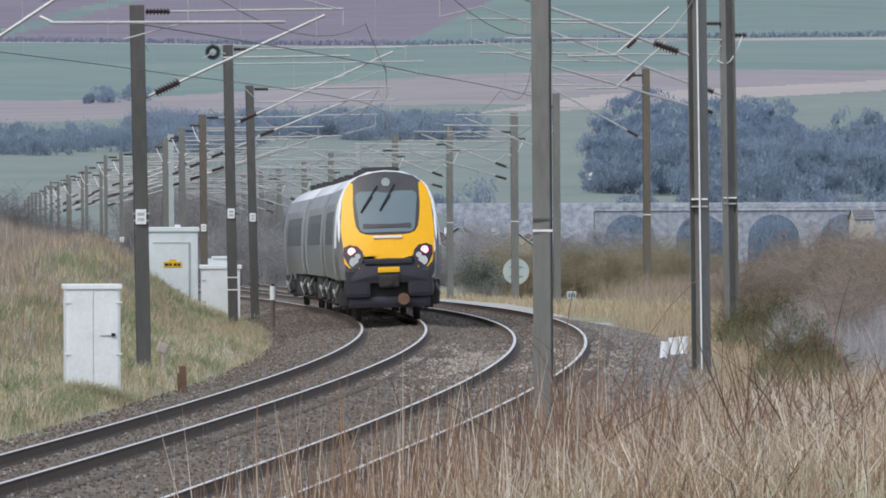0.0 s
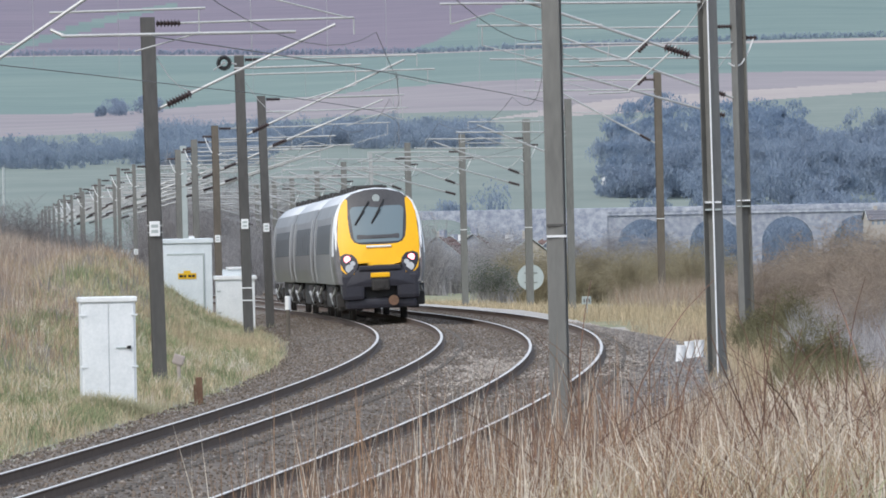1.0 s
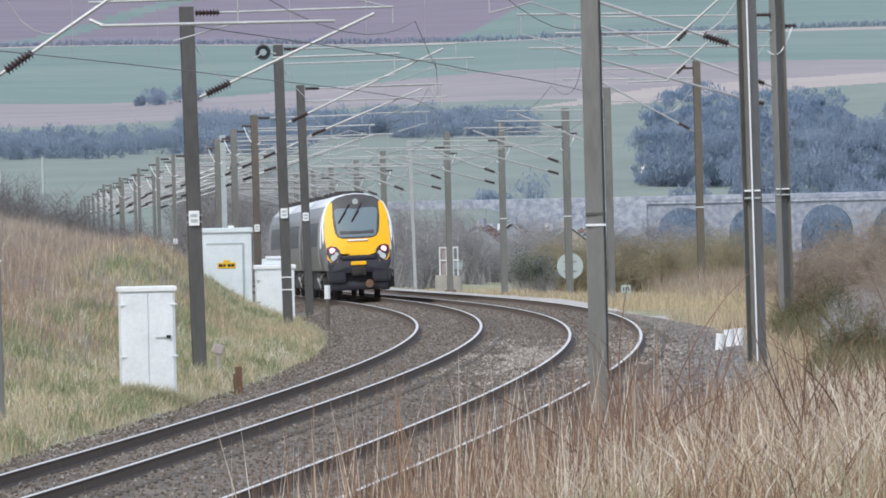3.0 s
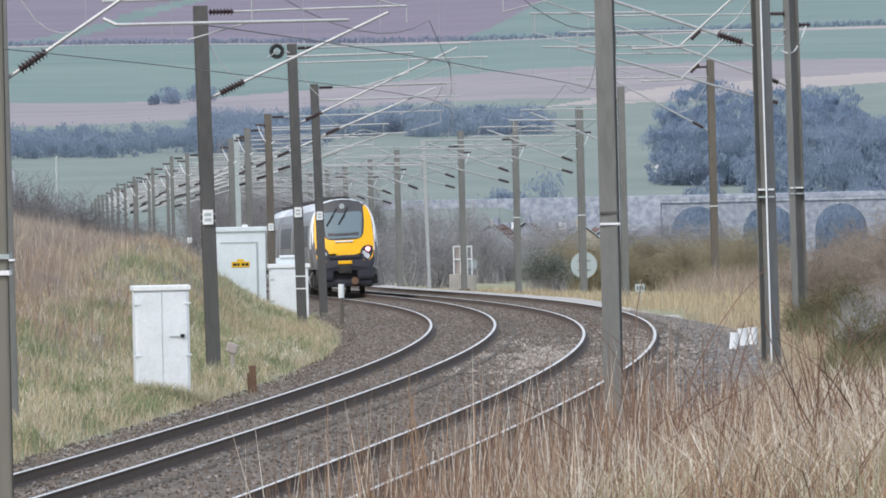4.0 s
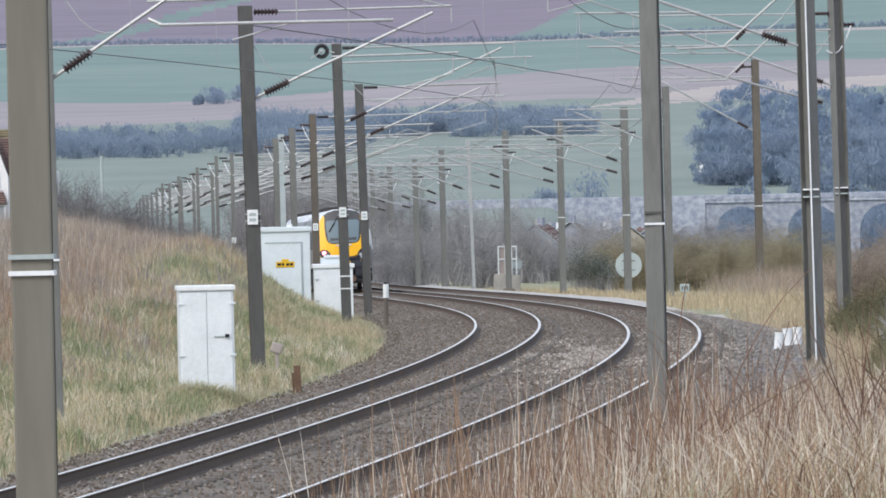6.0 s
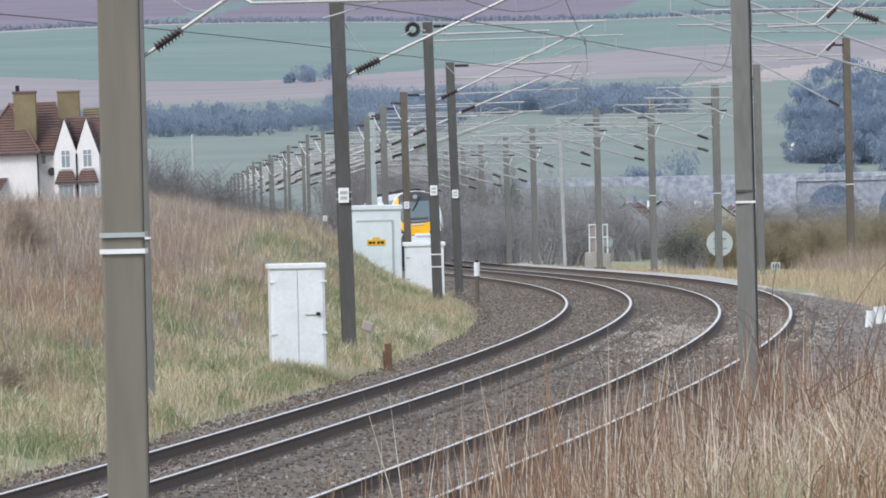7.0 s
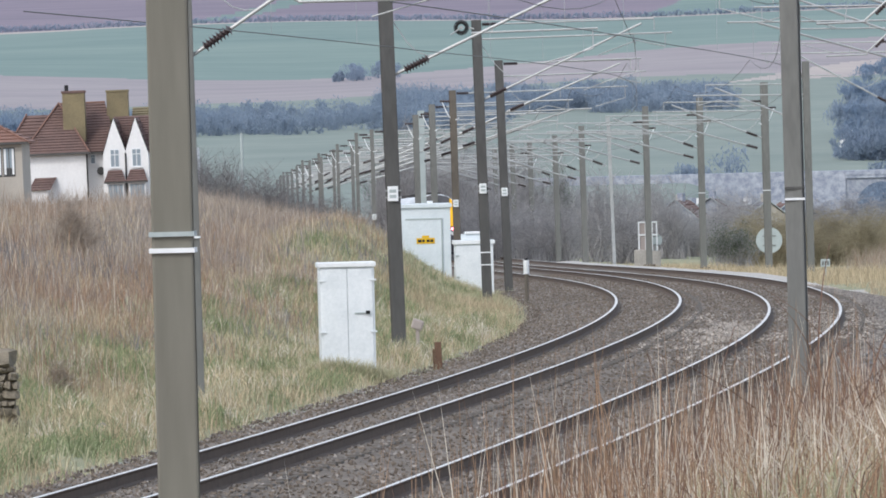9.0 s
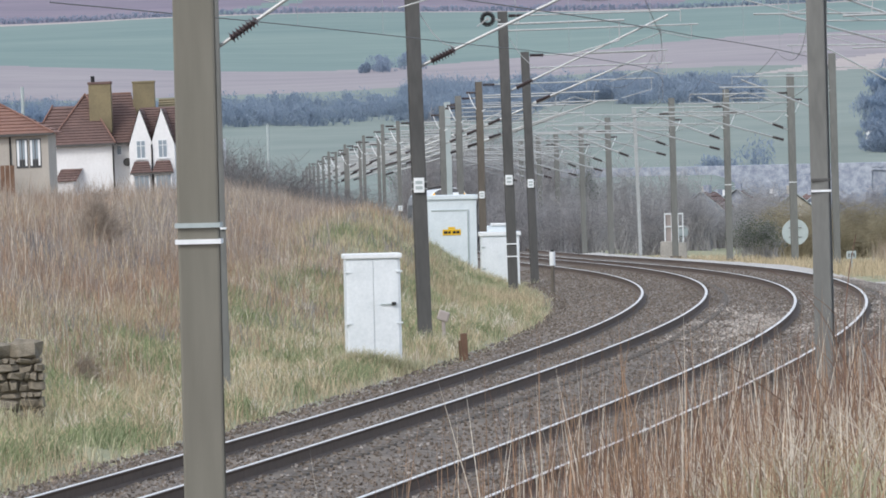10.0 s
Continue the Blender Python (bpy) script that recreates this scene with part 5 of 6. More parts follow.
blades("straw_verge", scatter(17000, 84, 230, between(-7.6, -3.3, 0.3, -0.25), 71, 1.2), (0.14, 0.4), (0.007, 0.016), STRAW, "pale bleached grass along the foot of the bank", lean=0.55)
blades("green_tussocks", scatter(9000, 100, 215, between(-8.4, -3.5, 0.45, 0.22), 72, 1.1), (0.18, 0.45), (0.01, 0.024), FRESH, "lush green grass clumps beside the cabinets", lean=0.5)
blades("dry_reeds", scatter(8000, 170, 320, between(-16, -8.8), 73), (0.5, 1.15), (0.008, 0.018), TWIG_BROWN, "tall brown dead reeds on the crest of the bank", lean=0.25)
blades("dry_reeds", scatter(17000, 118, 380, bank_patch(-2, 0.1), 4, 1.0), (0.3, 0.75), (0.008, 0.018), REED, "dense dry red-brown reeds covering the bank", lean=0.32)
blades("dry_reeds", scatter(11000, 118, 380, bank_patch(0.0, 2), 24, 1.0), (0.3, 0.7), (0.008, 0.018), STRAW, "straw-coloured dead grass covering the bank", lean=0.4)
blades("dry_reeds", scatter(9000, 118, 380, bank_patch(-2, 2), 25, 1.0), (0.25, 0.8), (0.006, 0.014), TWIG_BROWN, "grey-brown dead stems on the bank", lean=0.3)
blades("dry_reeds", scatter(7000, 130, 300, bank_patch(0.12, 2), 83), (0.3, 0.6), (0.008, 0.016), TWIG_DARK, "drifts of dark dead stems on the bank", lean=0.45)
blades("dry_reeds", scatter(5000, 120, 300, bank_patch(-2, -0.15), 84), (0.35, 0.85), (0.008, 0.018), FOX, "drifts of fox-brown reeds on the bank", lean=0.25)
blades("dry_reeds", scatter(3500, 118, 380, bank_patch(-2, 2), 5, 1.0), (0.4, 0.95), (0.006, 0.012), PALE_STALK, "pale dead stalks among the reeds", lean=0.25)
blades("foreground_reeds", scatter(13000, 58, 132, between(6.7, 17), 6, 1.0), (0.45, 1.1), (0.006, 0.014), STRAW, "dry straw-coloured tall grass in the foreground", lean=0.34)
blades("foreground_reeds", scatter(7500, 58, 134, between(6.1, 17), 7, 1.0), (0.45, 1.15), (0.007, 0.015), FOX, "fox-brown dry stems in the foreground", lean=0.34)
blades("foreground_reeds", scatter(7000, 56, 110, between(5.6, 11), 82), (0.35, 0.95), (0.008, 0.018), FOX, "dense fox-brown dead grass nearest the rails", lean=0.34)
blades("foreground_reeds", scatter(8000, 58, 132, between(6.6, 17), 8, 1.0), (0.5, 1.2), (0.008, 0.021), PALE_STALK, "bleached broken stalks in the foreground", lean=0.34)
blades("foreground_reeds", scatter(7000, 58, 134, between(5.8, 17), 18, 1.0), (0.4, 1.1), (0.006, 0.013), CANE, "dark brown stems among dry grass", lean=0.35)
blades("foreground_stems", scatter(1500, 52, 100, between(5.3, 8.8), 9), (1.0, 1.75), (0.005, 0.009), FOX, "thin brown dead stems rising before the rails", lean=0.09)
blades("foreground_stems", scatter(1200, 52, 100, between(5.3, 8.8), 10), (1.0, 1.8), (0.005, 0.009), CANE, "thin dark stems before the rails", lean=0.1)
blades("foreground_stems", scatter(700, 56, 104, between(5.3, 9), 15), (0.9, 1.6), (0.006, 0.01), PALE_STALK, "thin bleached stems before the rails", lean=0.12)
def tall_stems(n, seed):
    """Thin tall stems on the near verge, thinning out towards the rails."""
    r = random.Random(seed)
    out = []
    while len(out) < n:
        y = r.uniform(57, 100)
        x = line_x(y) + 5.15 + 2.4 * r.random() ** 0.7
        if noise.noise((x * 1.6, y * 0.5, 12)) > r.uniform(-0.35, 0.3):
            out.append((x, y, ground_z(x, y)))
    return out


blades("tall_dead_stems", tall_stems(420, 51), (1.5, 2.5), (0.009, 0.016), FOX, "tall brown dead stems standing before the rails", lean=0.06)
blades("tall_dead_stems", tall_stems(260, 52), (1.4, 2.4), (0.009, 0.016), PALE_STALK, "tall bleached stems standing before the rails", lean=0.08)
blades("tall_dead_stems", tall_stems(160, 53), (1.4, 2.4), (0.008, 0.014), CANE, "tall dark stems standing before the rails", lean=0.1)
blades("broken_stalks", scatter(420, 62, 120, between(6.4, 15), 54), (0.7, 1.5), (0.02, 0.034), PALE_STALK, "thick pale broken stalks leaning in dry grass", lean=0.4)
blades("broken_stalks", scatter(380, 62, 120, between(6.4, 15), 55), (0.9, 1.9), (0.014, 0.022), CANE, "arching dark bramble canes above dry grass", lean=0.4)
blades("foreground_grass", scatter(5200, 56, 100, between(8.0, 14, 0.5, 0.0), 57), (0.35, 0.8), (0.008, 0.02), VERGE, "yellow-green grass in front of the dry reeds", lean=0.4)
blades("meadow_grass", scatter(16000, 130, 245, between(6.9, 22), 11), (0.3, 0.8), (0.008, 0.018), STRAW, "yellow dry meadow grass beyond the tracks")
blades("meadow_grass", scatter(9000, 225, 330, between(9.2, 26), 12), (0.3, 0.75), (0.012, 0.03), STRAW, "yellow dry meadow grass beyond the curve")
blades("meadow_grass", scatter(4000, 205, 300, between(8.1, 12), 19), (0.2, 0.5), (0.01, 0.024), STRAW, "yellow dry grass along the stone shoulder")
blades("meadow_grass", scatter(4500, 118, 205, between(6.3, 8.6), 29), (0.2, 0.6), (0.008, 0.018), STRAW, "yellow dry grass over the edge of the stone shoulder")
blades("meadow_grass", scatter(7000, 300, 440, between(7.0, 12), 81), (0.2, 0.55), (0.015, 0.035), STRAW, "pale dry grass beyond the gravel path")
blades("brown_scrub", scatter(12000, 140, 330, between(12, 30), 13), (0.6, 1.5), (0.01, 0.02), REED, "brown scrub covering the far verge", lean=0.2)
blades("grey_scrub", scatter(9000, 140, 330, between(11.5, 30), 14), (0.6, 1.6), (0.01, 0.02), TWIG_BROWN, "grey-brown leafless scrub on the far verge", lean=0.2)


def tussocks(n, per, y0, y1, test, seed, wide=0.2):
    """Spots gathered in round tussocks."""
    r = random.Random(seed)
    out = []
    for x, y, z in scatter(n, y0, y1, test, seed):
        w = wide * r.uniform(0.6, 1.5)
        for _ in range(int(per * r.uniform(0.5, 1.4))):
            a, b = x + r.gauss(0, w), y + r.gauss(0, w * 1.4)
            out.append((a, b, ground_z(a, b) + 0.05 * math.exp(-((a - x) / w) ** 2)))
    return out


blades("straw_clumps", tussocks(260, 42, 92, 230, between(-9.5, -3.5), 91), (0.22, 0.55), (0.008, 0.018), STRAW, "bleached grass clumps standing out of the verge", lean=0.55)
blades("pale_clumps", tussocks(120, 34, 92, 200, between(-9.0, -3.4), 92), (0.2, 0.5), (0.008, 0.018), PALE_STALK, "pale dead grass clumps in the verge", lean=0.6)
blades("green_clumps", tussocks(150, 46, 92, 200, between(-8.6, -3.5, 0.3, 0.0), 93), (0.2, 0.48), (0.012, 0.026), FRESH, "rank green grass clumps in the verge", lean=0.5)
blades("brown_clumps", tussocks(110, 40, 120, 300, between(-12.5, -6.5), 94, 0.3), (0.3, 0.7), (0.008, 0.018), TWIG_DARK, "dark brown dead weed clumps on the bank", lean=0.4)


def tufts(x, y, w, n, seed, high=(0.12, 0.36), mat=VERGE, depth=0.9):
    r = random.Random(seed)
    spots = []
    for _ in range(n):
        a, b = x + r.uniform(-w, w), y - 0.1 - depth * r.random()
        spots.append((a, b, ground_z(a, b)))
    return spots


around = tufts(-5.86, 146.4, 0.8, 2600, 1, depth=0.5) + tufts(-5.1, 161.2, 0.4, 220, 12) + tufts(-5.42, 159.7, 0.5, 260, 2) + tufts(-8.0, 269.8, 1.4, 900, 3, depth=4.0) + tufts(-6.8, 276.8, 0.9, 300, 4, depth=3.0)
around += tufts(-5.55, 237.6, 0.6, 260, 5) + tufts(-5.85, 281.5, 0.6, 200, 6) + tufts(-4.36, 148.7, 0.35, 120, 7) + tufts(-9.5, 115.7, 1.2, 500, 8) + tufts(-7.56, 129.7, 0.5, 200, 9)
blades("cabinet_tufts", tufts(-5.85, 146.25, 0.62, 900, 61, depth=0.25), (0.3, 0.5), (0.01, 0.022), VERGE, "grass tufts hiding the foot of the cabinet", lean=0.4)
blades("tall_tufts", around, (0.18, 0.5), (0.008, 0.02), VERGE, "taller grass tufts round posts and cabinets", lean=0.5)


def gorse_spots(n, seed, u0, u1, y0, y1, cut):
    r = random.Random(seed)
    out = []
    while len(out) < n:
        y = r.uniform(y0, y1)
        u = r.uniform(u0, u1)
        if noise.noise((u * 420, y * 0.09, 2)) > cut:
            out.append((u * y, y, ground_z(u * y, y) + r.uniform(0, 0.2)))
    return out


blades("gorse_sprays", gorse_spots(4200, 3, 0.0385, 0.0475, 138, 150, -0.1), (0.35, 0.95), (0.01, 0.022), GORSE, "dull green upright gorse sprays among dry grass", "shrub", lean=0.3)
blades("gorse_sprays", gorse_spots(2600, 4, 0.035, 0.043, 182, 192, -0.1), (0.4, 1.0), (0.012, 0.024), GORSE, "olive gorse sprays beside the outer mast", "shrub", lean=0.3)
blades("dead_sprays", gorse_spots(7000, 8, 0.041, 0.058, 150, 206, -0.3), (0.5, 1.4), (0.008, 0.018), TWIG, "grey dead sprays behind the gorse", "shrub", lean=0.3)


def shrub(name, x, y, w, h, mat, twigs, label, seed, leaf=None, leaves=0, spread=1.0, thick=0.02, base=None, category="shrub", group="shrubs"):
    """A rootstock with forking stems, fine twigs and, if asked, small leaves."""
    r = random.Random(seed)
    z0 = ground_z(x, y) if base is None else base
    th = empty(name, pose(x, y, z0), label, category, group)
    verts, faces = [], []

    def ribbon(a, b, ra, rb):
        d = (b - a)
        s = d.cross(Vector((0.2, 1, 0.1))).normalized()
        for q in (s, s.cross(d).normalized()):
            k = len(verts)
            verts.extend((a - q * ra, a + q * ra, b + q * rb, b - q * rb))
            faces.append((k, k + 1, k + 2, k + 3))
    tips = []
    for i in range(twigs):
        ang, tilt = r.uniform(0, 2 * math.pi), r.random() ** 0.7
        root = Vector((r.gauss(0, 0.18) * w, r.gauss(0, 0.18) * w, -0.1))
        top = Vector((math.cos(ang) * tilt * w / 2 * spread, math.sin(ang) * tilt * w / 2 * spread, h * (1.0 - 0.55 * tilt ** 2) * r.uniform(0.6, 1.06)))
        p = root
        for s in range(4):
            t = (s + 1) / 4
            q = root.lerp(top, t) + Vector((r.gauss(0, 0.035) * w, r.gauss(0, 0.035) * w, 0.12 * h * math.sin(math.pi * t)))
            ribbon(p, q, thick * (1 - 0.22 * s), thick * (0.78 - 0.22 * s) + 0.002)
            if s > 0:
                for _ in range(3):
                    e = q + Vector((r.gauss(0, 0.12) * w, r.gauss(0, 0.12) * w, r.uniform(-0.02, 0.17) * h))
                    ribbon(q, e, thick * 0.4, 0.003)
                    tips.append((q, e))
            p = q
    raw("branchwork", verts, faces, mat, th)
    if leaf:
        v, f = [], []
        for _ in range(leaves):
            a, b = r.choice(tips)
            c = a.lerp(b, r.random() * 1.2) + Vector((r.gauss(0, 0.03), r.gauss(0, 0.03), r.gauss(0, 0.03))) * w
            s = r.uniform(0.018, 0.045) * (0.6 + 0.25 * w)
            d1 = Vector((r.gauss(0, 1), r.gauss(0, 1), r.gauss(0, 1))).normalized() * s
            d2 = d1.cross(Vector((r.gauss(0, 1), r.gauss(0, 1), r.gauss(0, 1)))).normalized() * s * 0.5
            k = len(v)
            v.extend((c - d1, c + d2, c + d1, c - d2))
            f.append((k, k + 1, k + 2, k + 3))
        tagged(raw("foliage", v, f, leaf, th), kind="stuff")
    return th


# dark thorn hedge behind the bank
rr = random.Random(21)
for i in range(11):
    t = i / 10
    y = 372 - 55 * t + rr.uniform(-8, 8)
    u = -0.0585 + 0.0195 * t
    shrub("hawthorn_bush", u * y, y, 3.0, 4.4 - 1.9 * t + rr.uniform(-0.4, 0.5), TWIG_DARK, 150, "tall leafless grey thorn bush behind the bank", 100 + i, thick=0.014)
for i in range(5):
    y = 300 + 9 * i
    shrub("hawthorn_bush", (-0.0445 + 0.002 * i) * y, y, 2.2, 1.6 - 0.12 * i, TWIG_DARK, 90, "low leafless dark thorn bush on the bank", 130 + i, thick=0.012)
shrub("thorn_bush", -12.75, 176, 1.3, 1.35, TWIG_BROWN, 130, "small brown leafless bush among brown reeds", 31, thick=0.007, base=ground_z(-12.75, 176) - 0.3)
shrub("thorn_bush", -9.5, 128, 0.6, 0.6, TWIG_BROWN, 40, "small dead bush in the verge grass", 32, thick=0.008)
# gorse and scrub beyond the outer mast
for i, (u, y, w, h) in enumerate(((0.0372, 186, 1.5, 1.35), (0.0408, 188, 1.7, 1.55), (0.0425, 143, 1.3, 1.25), (0.0455, 146, 1.3, 1.35), (0.0435, 166, 1.5, 1.2))):
    shrub("gorse_bush", u * y, y, w, h, GORSE, 170, "dull green gorse bush among dry grass", 40 + i, GORSE, 900, thick=0.007, base=ground_z(u * y, y) - 0.1)
for i, (u, y, w, h) in enumerate(((0.0495, 170, 2.0, 1.9), (0.0475, 200, 2.4, 2.1), (0.0515, 192, 2.4, 2.2), (0.0505, 215, 2.4, 2.5), (0.0545, 205, 2.4, 2.4))):
    shrub("scrub_bush", u * y, y, w, h * 0.85, TWIG_BROWN, 150, "grey-brown leafless scrub bush among dry grass", 140 + i, thick=0.009, base=ground_z(u * y, y) - 0.15)
for i in range(14):
    y = 225 + rr.uniform(0, 60)
    u = 0.037 + 0.022 * i / 13 + rr.uniform(-0.001, 0.001)
    shrub("scrub_bush", u * y, y, 2.6, 2.0 + rr.uniform(-0.2, 0.5), TWIG_BROWN, 110, "brown leafless scrub bush on the far verge", 60 + i, thick=0.011)
IVY = leafy(material("grey_green_ivy", (0.3, 0.31, 0.23), (0.19, 0.2, 0.14), 0.6, 0.9, spread=0.35), 0.4)
for i in range(5):
    u = -0.0838 + 0.0017 * i
    shrub("ivy_bush", u * 400, 400, 1.5, 0.85, TWIG, 60, "low grey-green ivy bush before the beige house", 150 + i, IVY, 1500, thick=0.012, base=0.1)
# willow hedge beyond the curve
for i in range(15):
    y = 425 + rr.uniform(-6, 25)
    u = 0.0068 + 0.0265 * i / 14
    shrub("willow_bush", u * y, y, 3.4, 2.75 + rr.uniform(-0.3, 0.4), TWIG_OLIVE, 150, "olive-brown leafless willow scrub beyond the curve", 80 + i, thick=0.017, base=rail_z(y) - 0.7)
for i, u in enumerate((0.0045, 0.0068)):
    shrub("evergreen_bush", u * 415, 415, 2.0, 2.1, TWIG, 70, "dark green evergreen bush beside the speed board", 160 + i, HAWTHORN_GREEN, 2600, thick=0.012, base=-3.2)
# bare trees in the dip behind the tracks
for i in range(22):
    y = 500 + rr.uniform(0, 90)
    u = -0.026 + 0.034 * i / 21
    shrub("bare_tree", u * y, y, 4.4, (3.8 + rr.uniform(0, 2.6)) * (0.75 if u > -0.001 else 1.0), TWIG, 110, "leafless grey-brown young tree in the dip", 200 + i, thick=0.026, base=rail_z(y) - 1.0, category="tree", group="bare trees")
shrub("evergreen_bush", -0.0145 * 560, 560, 2.2, 6.8, TWIG, 80, "narrow dark evergreen rising over bare trees", 170, HAWTHORN_GREEN, 3000, spread=0.7, thick=0.02, base=-4.6)
# taller trees behind the line of masts
for i in range(10):
    y = 585 + rr.uniform(0, 60)
    u = -0.0345 + 0.0165 * i / 9
    shrub("bare_tree", u * y, y, 5.0, 7.0 + rr.uniform(0, 2.2), TWIG, 130, "tall leafless grey-brown tree behind the masts", 400 + i, thick=0.03, base=-4.8, category="tree", group="bare trees")
for i, u in enumerate((-0.0345, -0.031, -0.0285)):
    shrub("evergreen_tree", u * 640, 640, 4.0, 9.2 - 0.6 * i, TWIG_DARK, 90, "dark evergreen tree behind the line of masts", 430 + i, HAWTHORN_GREEN, 3500, thick=0.03, base=-4.8, category="tree", group="evergreen trees")
# dark scrub below the far fields
for i in range(16):
    y = 640 + rr.uniform(0, 120)
    u = -0.045 + 0.07 * i / 15
    shrub("bare_tree", u * y, y, 6.5, 3.2 + rr.uniform(0, 1.2), TWIG, 120, "leafless dark tree in the valley scrub", 300 + i, thick=0.04, base=ground_z(u * y, y) - 0.3, category="tree", group="bare trees")


def woods(name, spots, mat, label, seed, flat=1.0, per=900, size=0.26, low=0.14):
    """Far trees: trunk, limbs and a ragged crown of small clumps, all in one object."""
    g = np.random.default_rng(seed)
    tri = []
    for x, y, z, h, w in spots:
        o = np.array((x, y, z))
        for q in ((0.22, 0, 0), (0, 0.22, 0)):
            q = np.array(q)
            tri.append(np.array([[o - q, o + q, o + (0, 0, h * 0.85)]]))
        lobes = np.stack([g.normal(0, w * 0.22, 11), g.normal(0, w * 0.22, 11), h * g.uniform(low, 0.88, 11), w * g.uniform(0.13, 0.28, 11)], 1)
        for lo in lobes[:6]:
            tip = o + lo[:3]
            st = o + np.array((0, 0, h * 0.3))
            tri.append(np.array([[st - (0.12, 0, 0), st + (0.12, 0, 0), tip]]))
        pick = lobes[g.integers(0, 11, per)]
        d = g.normal(0, 1, (per, 3))
        d *= (pick[:, 3] * g.random(per) ** 0.4 / np.linalg.norm(d, axis=1))[:, None]
        c = o + pick[:, :3] + d * (1, 1, flat)
        s = size * g.uniform(0.5, 1.3, per)[:, None]
        p, q = g.normal(0, 1, (per, 3)), g.normal(0, 1, (per, 3))
        p *= (0.35, 0.35, 1.0)
        q *= (1.0, 1.0, 0.3)
        p *= 1.5 * s / np.linalg.norm(p, axis=1)[:, None]
        q *= 0.8 * s / np.linalg.norm(q, axis=1)[:, None]
        tri.append(np.stack([c - p, c + q, c + p], 1))
    t = np.concatenate(tri)
    n = len(t)
    me = bpy.data.meshes.new(name)
    me.vertices.add(3 * n)
    me.vertices.foreach_set("co", t.ravel())
    me.loops.add(3 * n)
    me.loops.foreach_set("vertex_index", np.arange(3 * n))
    me.polygons.add(n)
    me.polygons.foreach_set("loop_start", np.arange(n) * 3)
    me.update(calc_edges=True)
    me.materials.append(mat)
    return tagged(new(name, me), label, "woodland", kind="stuff")


def wood_spots(n, u0, u1, y0, y1, h0, h1, w, seed):
    r = random.Random(seed)
    out = []
    for _ in range(n):
        y = r.uniform(y0, y1)
        x = r.uniform(u0, u1) * y
        out.append((x, y, ground_z(x, y) - 0.5, r.uniform(h0, h1), w * r.uniform(0.8, 1.2)))
    return out


# The blue cast of these woods is haze put into their base colours.
woods("far_wood", wood_spots(150, 0.0235, 0.062, 1390, 1760, 9, 14, 8, 1) + wood_spots(90, 0.0195, 0.062, 1800, 1950, 9, 14, 8, 9), FAR_WOOD, "leafless wood on the valley side, blued for haze", 1, per=1100, size=0.36)
# Added behind the viaduct so that its arch openings look dark.
woods("valley_scrub", wood_spots(70, 0.004, 0.06, 1362, 1392, 9, 12, 7, 12), FAR_WOOD, "scrub added to darken the viaduct arches", 12, per=400)
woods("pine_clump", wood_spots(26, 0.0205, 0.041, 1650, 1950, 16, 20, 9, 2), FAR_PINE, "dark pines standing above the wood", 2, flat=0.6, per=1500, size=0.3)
woods("valley_scrub", wood_spots(40, 0.0195, 0.03, 1600, 1660, 4, 7, 6, 31), FAR_WOOD, "haze-blued scrub under the pines on the slope", 31, per=700, size=0.3, low=0.02)
woods("far_wood_belt", wood_spots(190, -0.09, -0.02, 2150, 2320, 4.5, 7, 9, 3), FAR_BELT, "long haze-blued tree belt below ploughed fields", 3, per=900, size=0.3, low=0.02)
woods("far_wood_belt", wood_spots(190, -0.035, 0.006, 2330, 2480, 4, 7, 10, 4), FAR_BELT, "dark haze-blued tree belt across the hillside", 4, per=900, size=0.3, low=0.02)
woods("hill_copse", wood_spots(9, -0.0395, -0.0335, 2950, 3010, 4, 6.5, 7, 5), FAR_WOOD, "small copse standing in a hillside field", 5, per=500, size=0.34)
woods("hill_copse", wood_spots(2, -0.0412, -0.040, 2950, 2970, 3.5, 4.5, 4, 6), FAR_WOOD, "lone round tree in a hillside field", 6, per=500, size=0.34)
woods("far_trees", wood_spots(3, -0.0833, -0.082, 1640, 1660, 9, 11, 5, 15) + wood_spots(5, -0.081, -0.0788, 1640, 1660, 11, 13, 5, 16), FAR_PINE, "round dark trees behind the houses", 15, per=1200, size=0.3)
hedge = []
for i in range(260):
    u = -0.09 + 0.15 * i / 259
    hedge.append((u * 3655, 3655, ground_z(u * 3655, 3655) - 0.5, 2.8 + 1.6 * abs(noise.noise((i * 0.3, 0, 0))), 4.5))
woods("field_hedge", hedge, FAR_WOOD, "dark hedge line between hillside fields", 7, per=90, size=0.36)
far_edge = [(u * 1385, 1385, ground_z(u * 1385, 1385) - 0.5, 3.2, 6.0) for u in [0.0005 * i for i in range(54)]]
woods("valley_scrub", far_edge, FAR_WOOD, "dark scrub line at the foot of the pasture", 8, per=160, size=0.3)


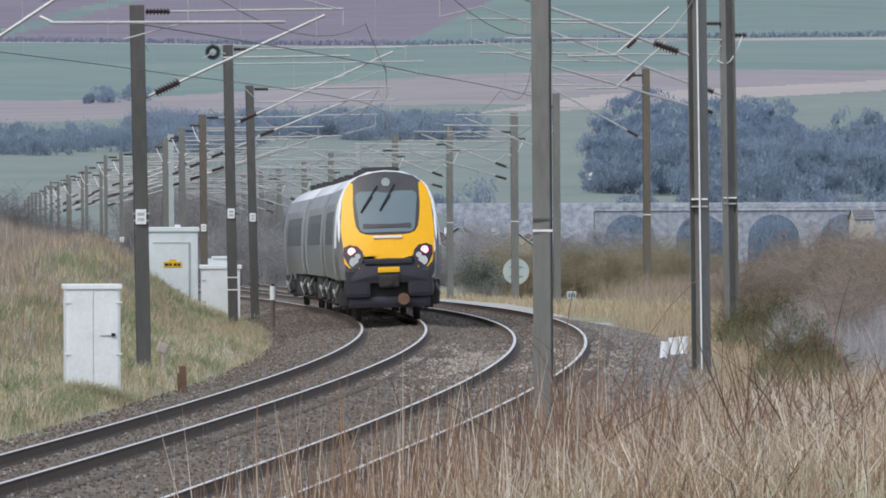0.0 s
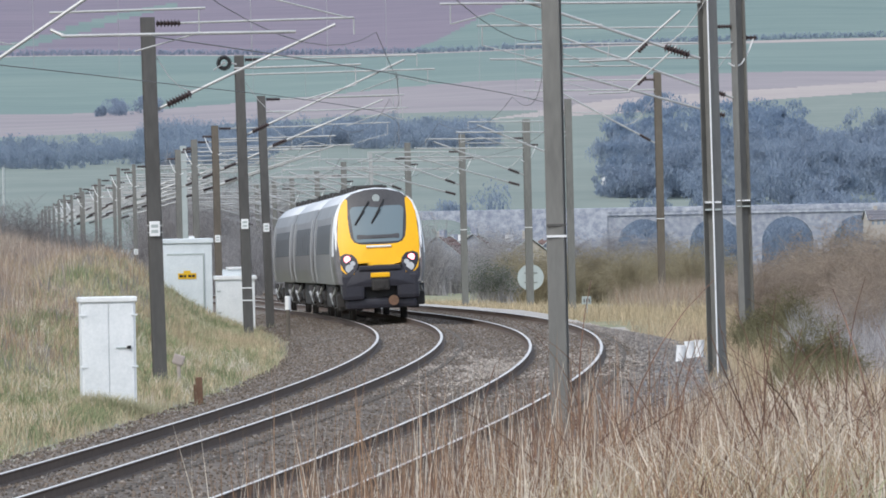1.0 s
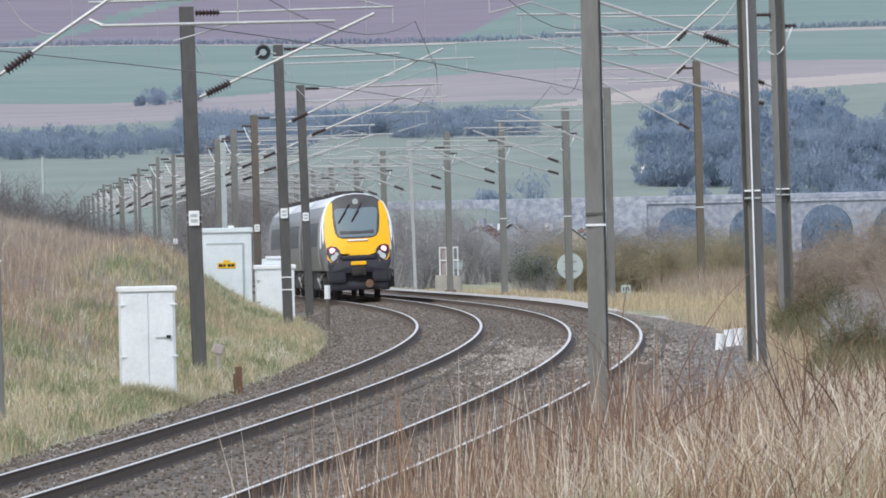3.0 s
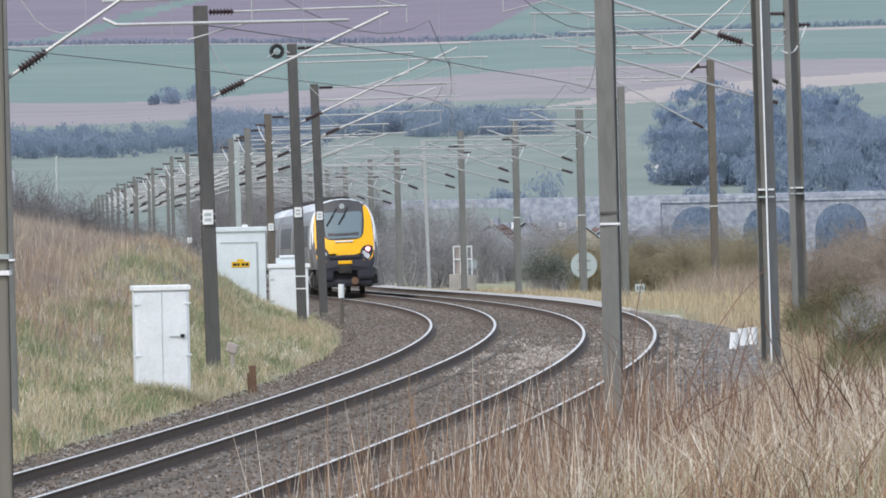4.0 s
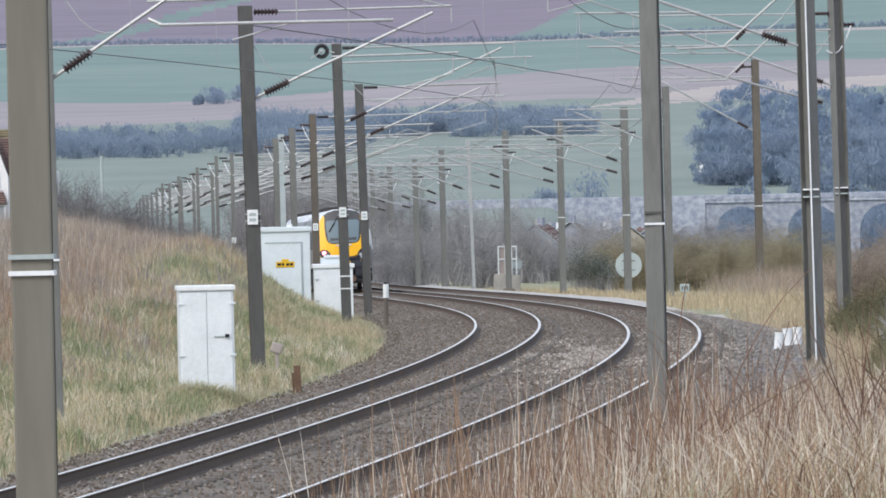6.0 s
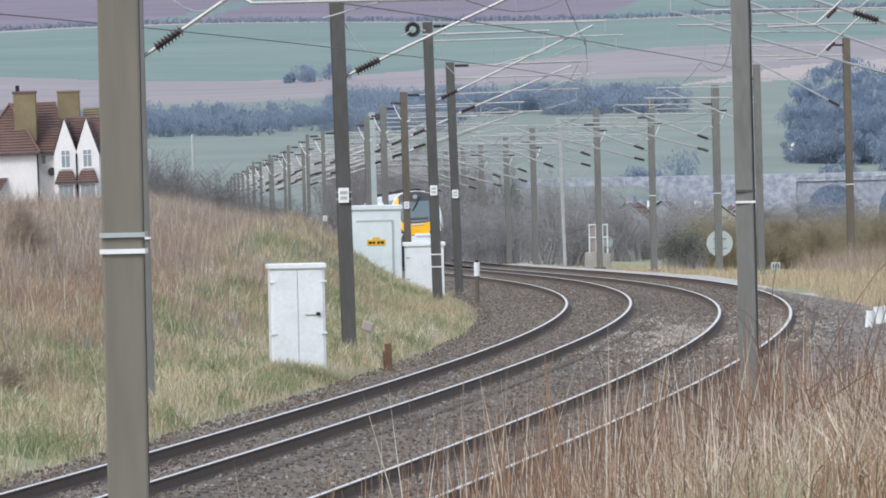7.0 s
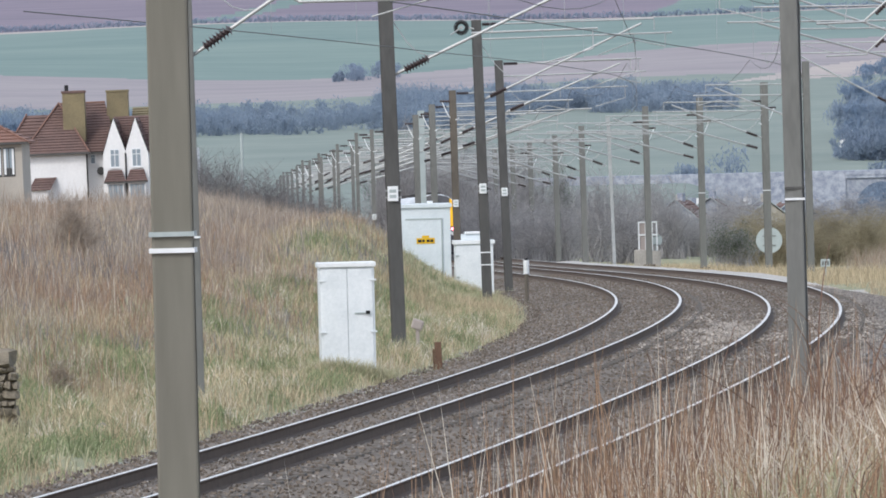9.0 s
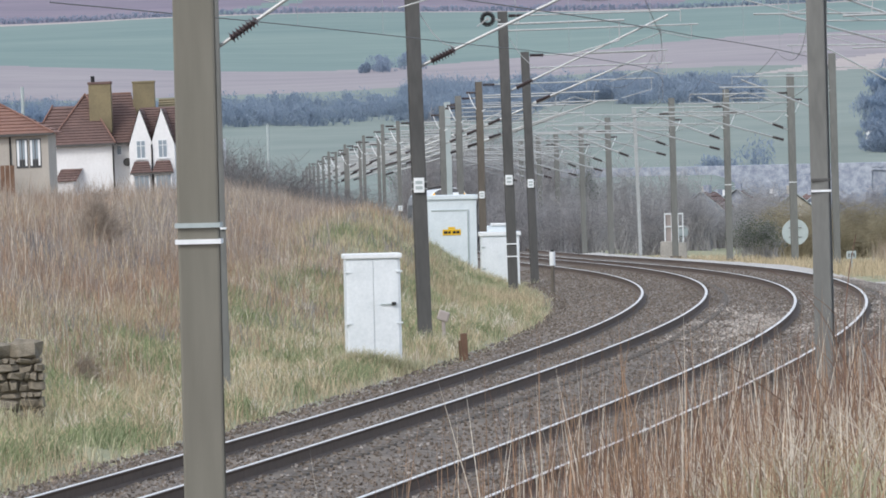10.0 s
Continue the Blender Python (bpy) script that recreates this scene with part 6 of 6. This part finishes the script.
def bramble_canes(n, seed, mat, label, radius, long, dark):
    r = random.Random(seed)
    verts, faces = [], []
    for _ in range(n):
        y = r.uniform(68, 125)
        x = line_x(y) + r.uniform(6.2, 15)
        if x > 0.058 * y:
            continue
        p = Vector((x, y, ground_z(x, y)))
        d = Vector((r.gauss(0, 0.35), r.gauss(0, 0.3), 1)).normalized()
        bend = Vector((r.gauss(0, 0.1), 0, -0.07 if dark else -0.01))
        step = r.uniform(*long) / 7
        for s in range(7):
            q = p + d * step
            e = Vector((radius * (1 - 0.1 * s), 0, 0))
            k = len(verts)
            verts += [p - e, p + e, q + e * 0.9, q - e * 0.9]
            faces.append((k, k + 1, k + 2, k + 3))
            p, d = q, (d + bend).normalized()
    tagged(raw("bramble_canes", verts, faces, mat), label, "canes", kind="stuff")


bramble_canes(300, 3, CANE, "dark arching bramble canes over dry grass", 0.0085, (0.9, 2.1), True)
bramble_canes(60, 7, CANE, "long arching bramble canes rising over the grass", 0.012, (1.6, 2.9), True)
bramble_canes(60, 5, PALE_STALK, "stout bleached broken stalks in dry grass", 0.009, (0.6, 1.3), False)


# ---- loose stones on the ballast ----
def ballast_stones(name, n, y0, y1, a, b, size, mat, label, seed, drift=False):
    g = np.random.default_rng(seed)
    t = np.array([(1, 1, 1), (-1, -1, 1), (-1, 1, -1), (1, -1, -1)], dtype=float) / 1.7
    verts, faces = [], []
    prof_x = [-3.8, -2.6, -1.85, -0.9, -0.75, 0.75, 0.95, 1.75, 2.6, 2.75, 4.2, 4.5, 5.0, 6.2, 7.4, 8.3]
    prof_z = [-0.45, -0.4, -0.24, -0.158, -0.16, -0.075, -0.05, -0.14, -0.155, -0.16, -0.075, -0.05, -0.14, -0.28, -0.5, -0.85]
    for _ in range(n):
        y, off = y0 + (y1 - y0) * g.random() ** 1.3, g.uniform(a, b)
        if drift:
            y = g.normal((y0 + y1) / 2, (y1 - y0) / 5)
            if noise.noise((off * 1.1, y * 0.16, 5)) < g.normal(-0.05, 0.18):
                continue
        if min(abs(off - q) for q in (-0.7525, 0.7525, SIX - 0.7525, SIX + 0.7525)) < 0.1:
            continue
        c = on_line(y, off, float(np.interp(off, prof_x, prof_z)) + 0.005)
        s = size * g.uniform(0.5, 1.3)
        q = Euler(g.uniform(0, 6.28, 3)).to_matrix()
        k = len(verts)
        verts += [tuple(c + q @ Vector(p * s)) for p in t]
        faces += [(k, k + 1, k + 2), (k, k + 3, k + 1), (k, k + 2, k + 3), (k + 1, k + 3, k + 2)]
    tagged(raw(name, verts, faces, mat), label, "ballast stones", kind="stuff")


STONE_BROWN = material("rust_stained_stone", (0.205, 0.17, 0.138), (0.115, 0.092, 0.074), 3.0, 0.95, spread=0.3)
ballast_stones("ballast_stones", 38000, 84, 330, -2.95, 5.0, 0.03, STONE_BROWN, "loose rust-stained ballast stones between the rails", 1)
ballast_stones("ballast_stones", 16000, 84, 300, -2.9, 6.0, 0.03, STONE_GREY, "paler loose ballast stones on the bed", 2)
ballast_stones("shoulder_stones", 16000, 100, 330, 4.9, 8.2, 0.04, STONE_GREY, "loose grey stones on the wide shoulder", 3)
PALE_STONE = material("pale_limestone_ballast", (0.46, 0.42, 0.375), (0.29, 0.26, 0.23), 3.0, 0.95, spread=0.3)
ballast_stones("pale_stones", 9000, 250, 430, 4.7, 6.6, 0.075, PALE_STONE, "pale fresh ballast heaped along the outer rail", 4)
ballast_stones("pale_stones", 4200, 138, 186, 0.95, 2.75, 0.034, PALE_STONE, "pale ballast patch between the two tracks", 5, True)
ballast_stones("pale_stones", 3000, 130, 200, 2.9, 5.2, 0.032, PALE_STONE, "pale ballast strewn inside the outer rails", 6, True)


def cable_trough():
    th = empty("cable_trough", Matrix(), "grey concrete cable trough lids sunk in the verge", "cable trough")
    me = None
    rnd = random.Random(77)
    y = 96.0
    while y < 176:
        if me is None:
            lid = part("trough_lid", box(bmesh.new(), -0.19, 0.19, -0.45, 0.45, -0.12, 0.0, 0.012), CONCRETE_PALE, th)
            me = lid.data
        else:
            lid = new("trough_lid", me)
            lid.parent = th
        lid.matrix_basis = Matrix.Translation(on_line(y, -3.2, -0.52 + rnd.uniform(-0.06, 0.02))) @ pose(0, 0, 0, rnd.uniform(-1.5, 1.5), rnd.uniform(-4, 4), -math.degrees(heading(y)) + rnd.uniform(-2, 2))
        y += 0.92


CONCRETE_PALE = material("weathered_pale_concrete", (0.33, 0.32, 0.29), (0.2, 0.195, 0.17), 3, 0.9)
cable_trough()


def loose_rock(x, y, z, w, h, mat, label):
    bm = bmesh.new()
    bmesh.ops.create_icosphere(bm, subdivisions=2, radius=0.5)
    for v in bm.verts:
        v.co *= 1 + 0.35 * noise.noise(v.co * 2.3 + Vector((x, y, 0)))
        v.co.x *= w
        v.co.y *= w
        v.co.z *= h
    tagged(obj("rock", bm, mat, m=pose(x, y, z)), label, "rock", "loose rocks")


loose_rock(-8.0, 115.4, ground_z(-8.0, 115.4) + 0.12, 0.26, 0.26, WALL_STONE, "dark mossy rock half sunk in verge grass")
loose_rock(-5.0, 148.6, ground_z(-5.0, 148.6) + 0.06, 0.3, 0.1, CONCRETE_PALE, "flat pale slab lying at the ballast edge")
loose_rock(-4.7, 148.2, ground_z(-4.7, 148.2) + 0.05, 0.35, 0.14, BALLAST, "dark stone lying at the ballast edge")


def motions():
    for k, car in enumerate(CARS):
        walk(car, car_rows(k))
    walk(GULL, [(t, pose(x, 500, z, 0, -8, 0)) for t, x, z in (
        (0.0, 14.0, 30.0), (1.9, 17.4, 16.3), (2.3, 17.8, 11.5), (2.5, 19.95, 11.54), (2.8, 22.75, 11.62), (3.2, 26.8, 11.7), (10.0, 95.0, 16.0))])


motions()
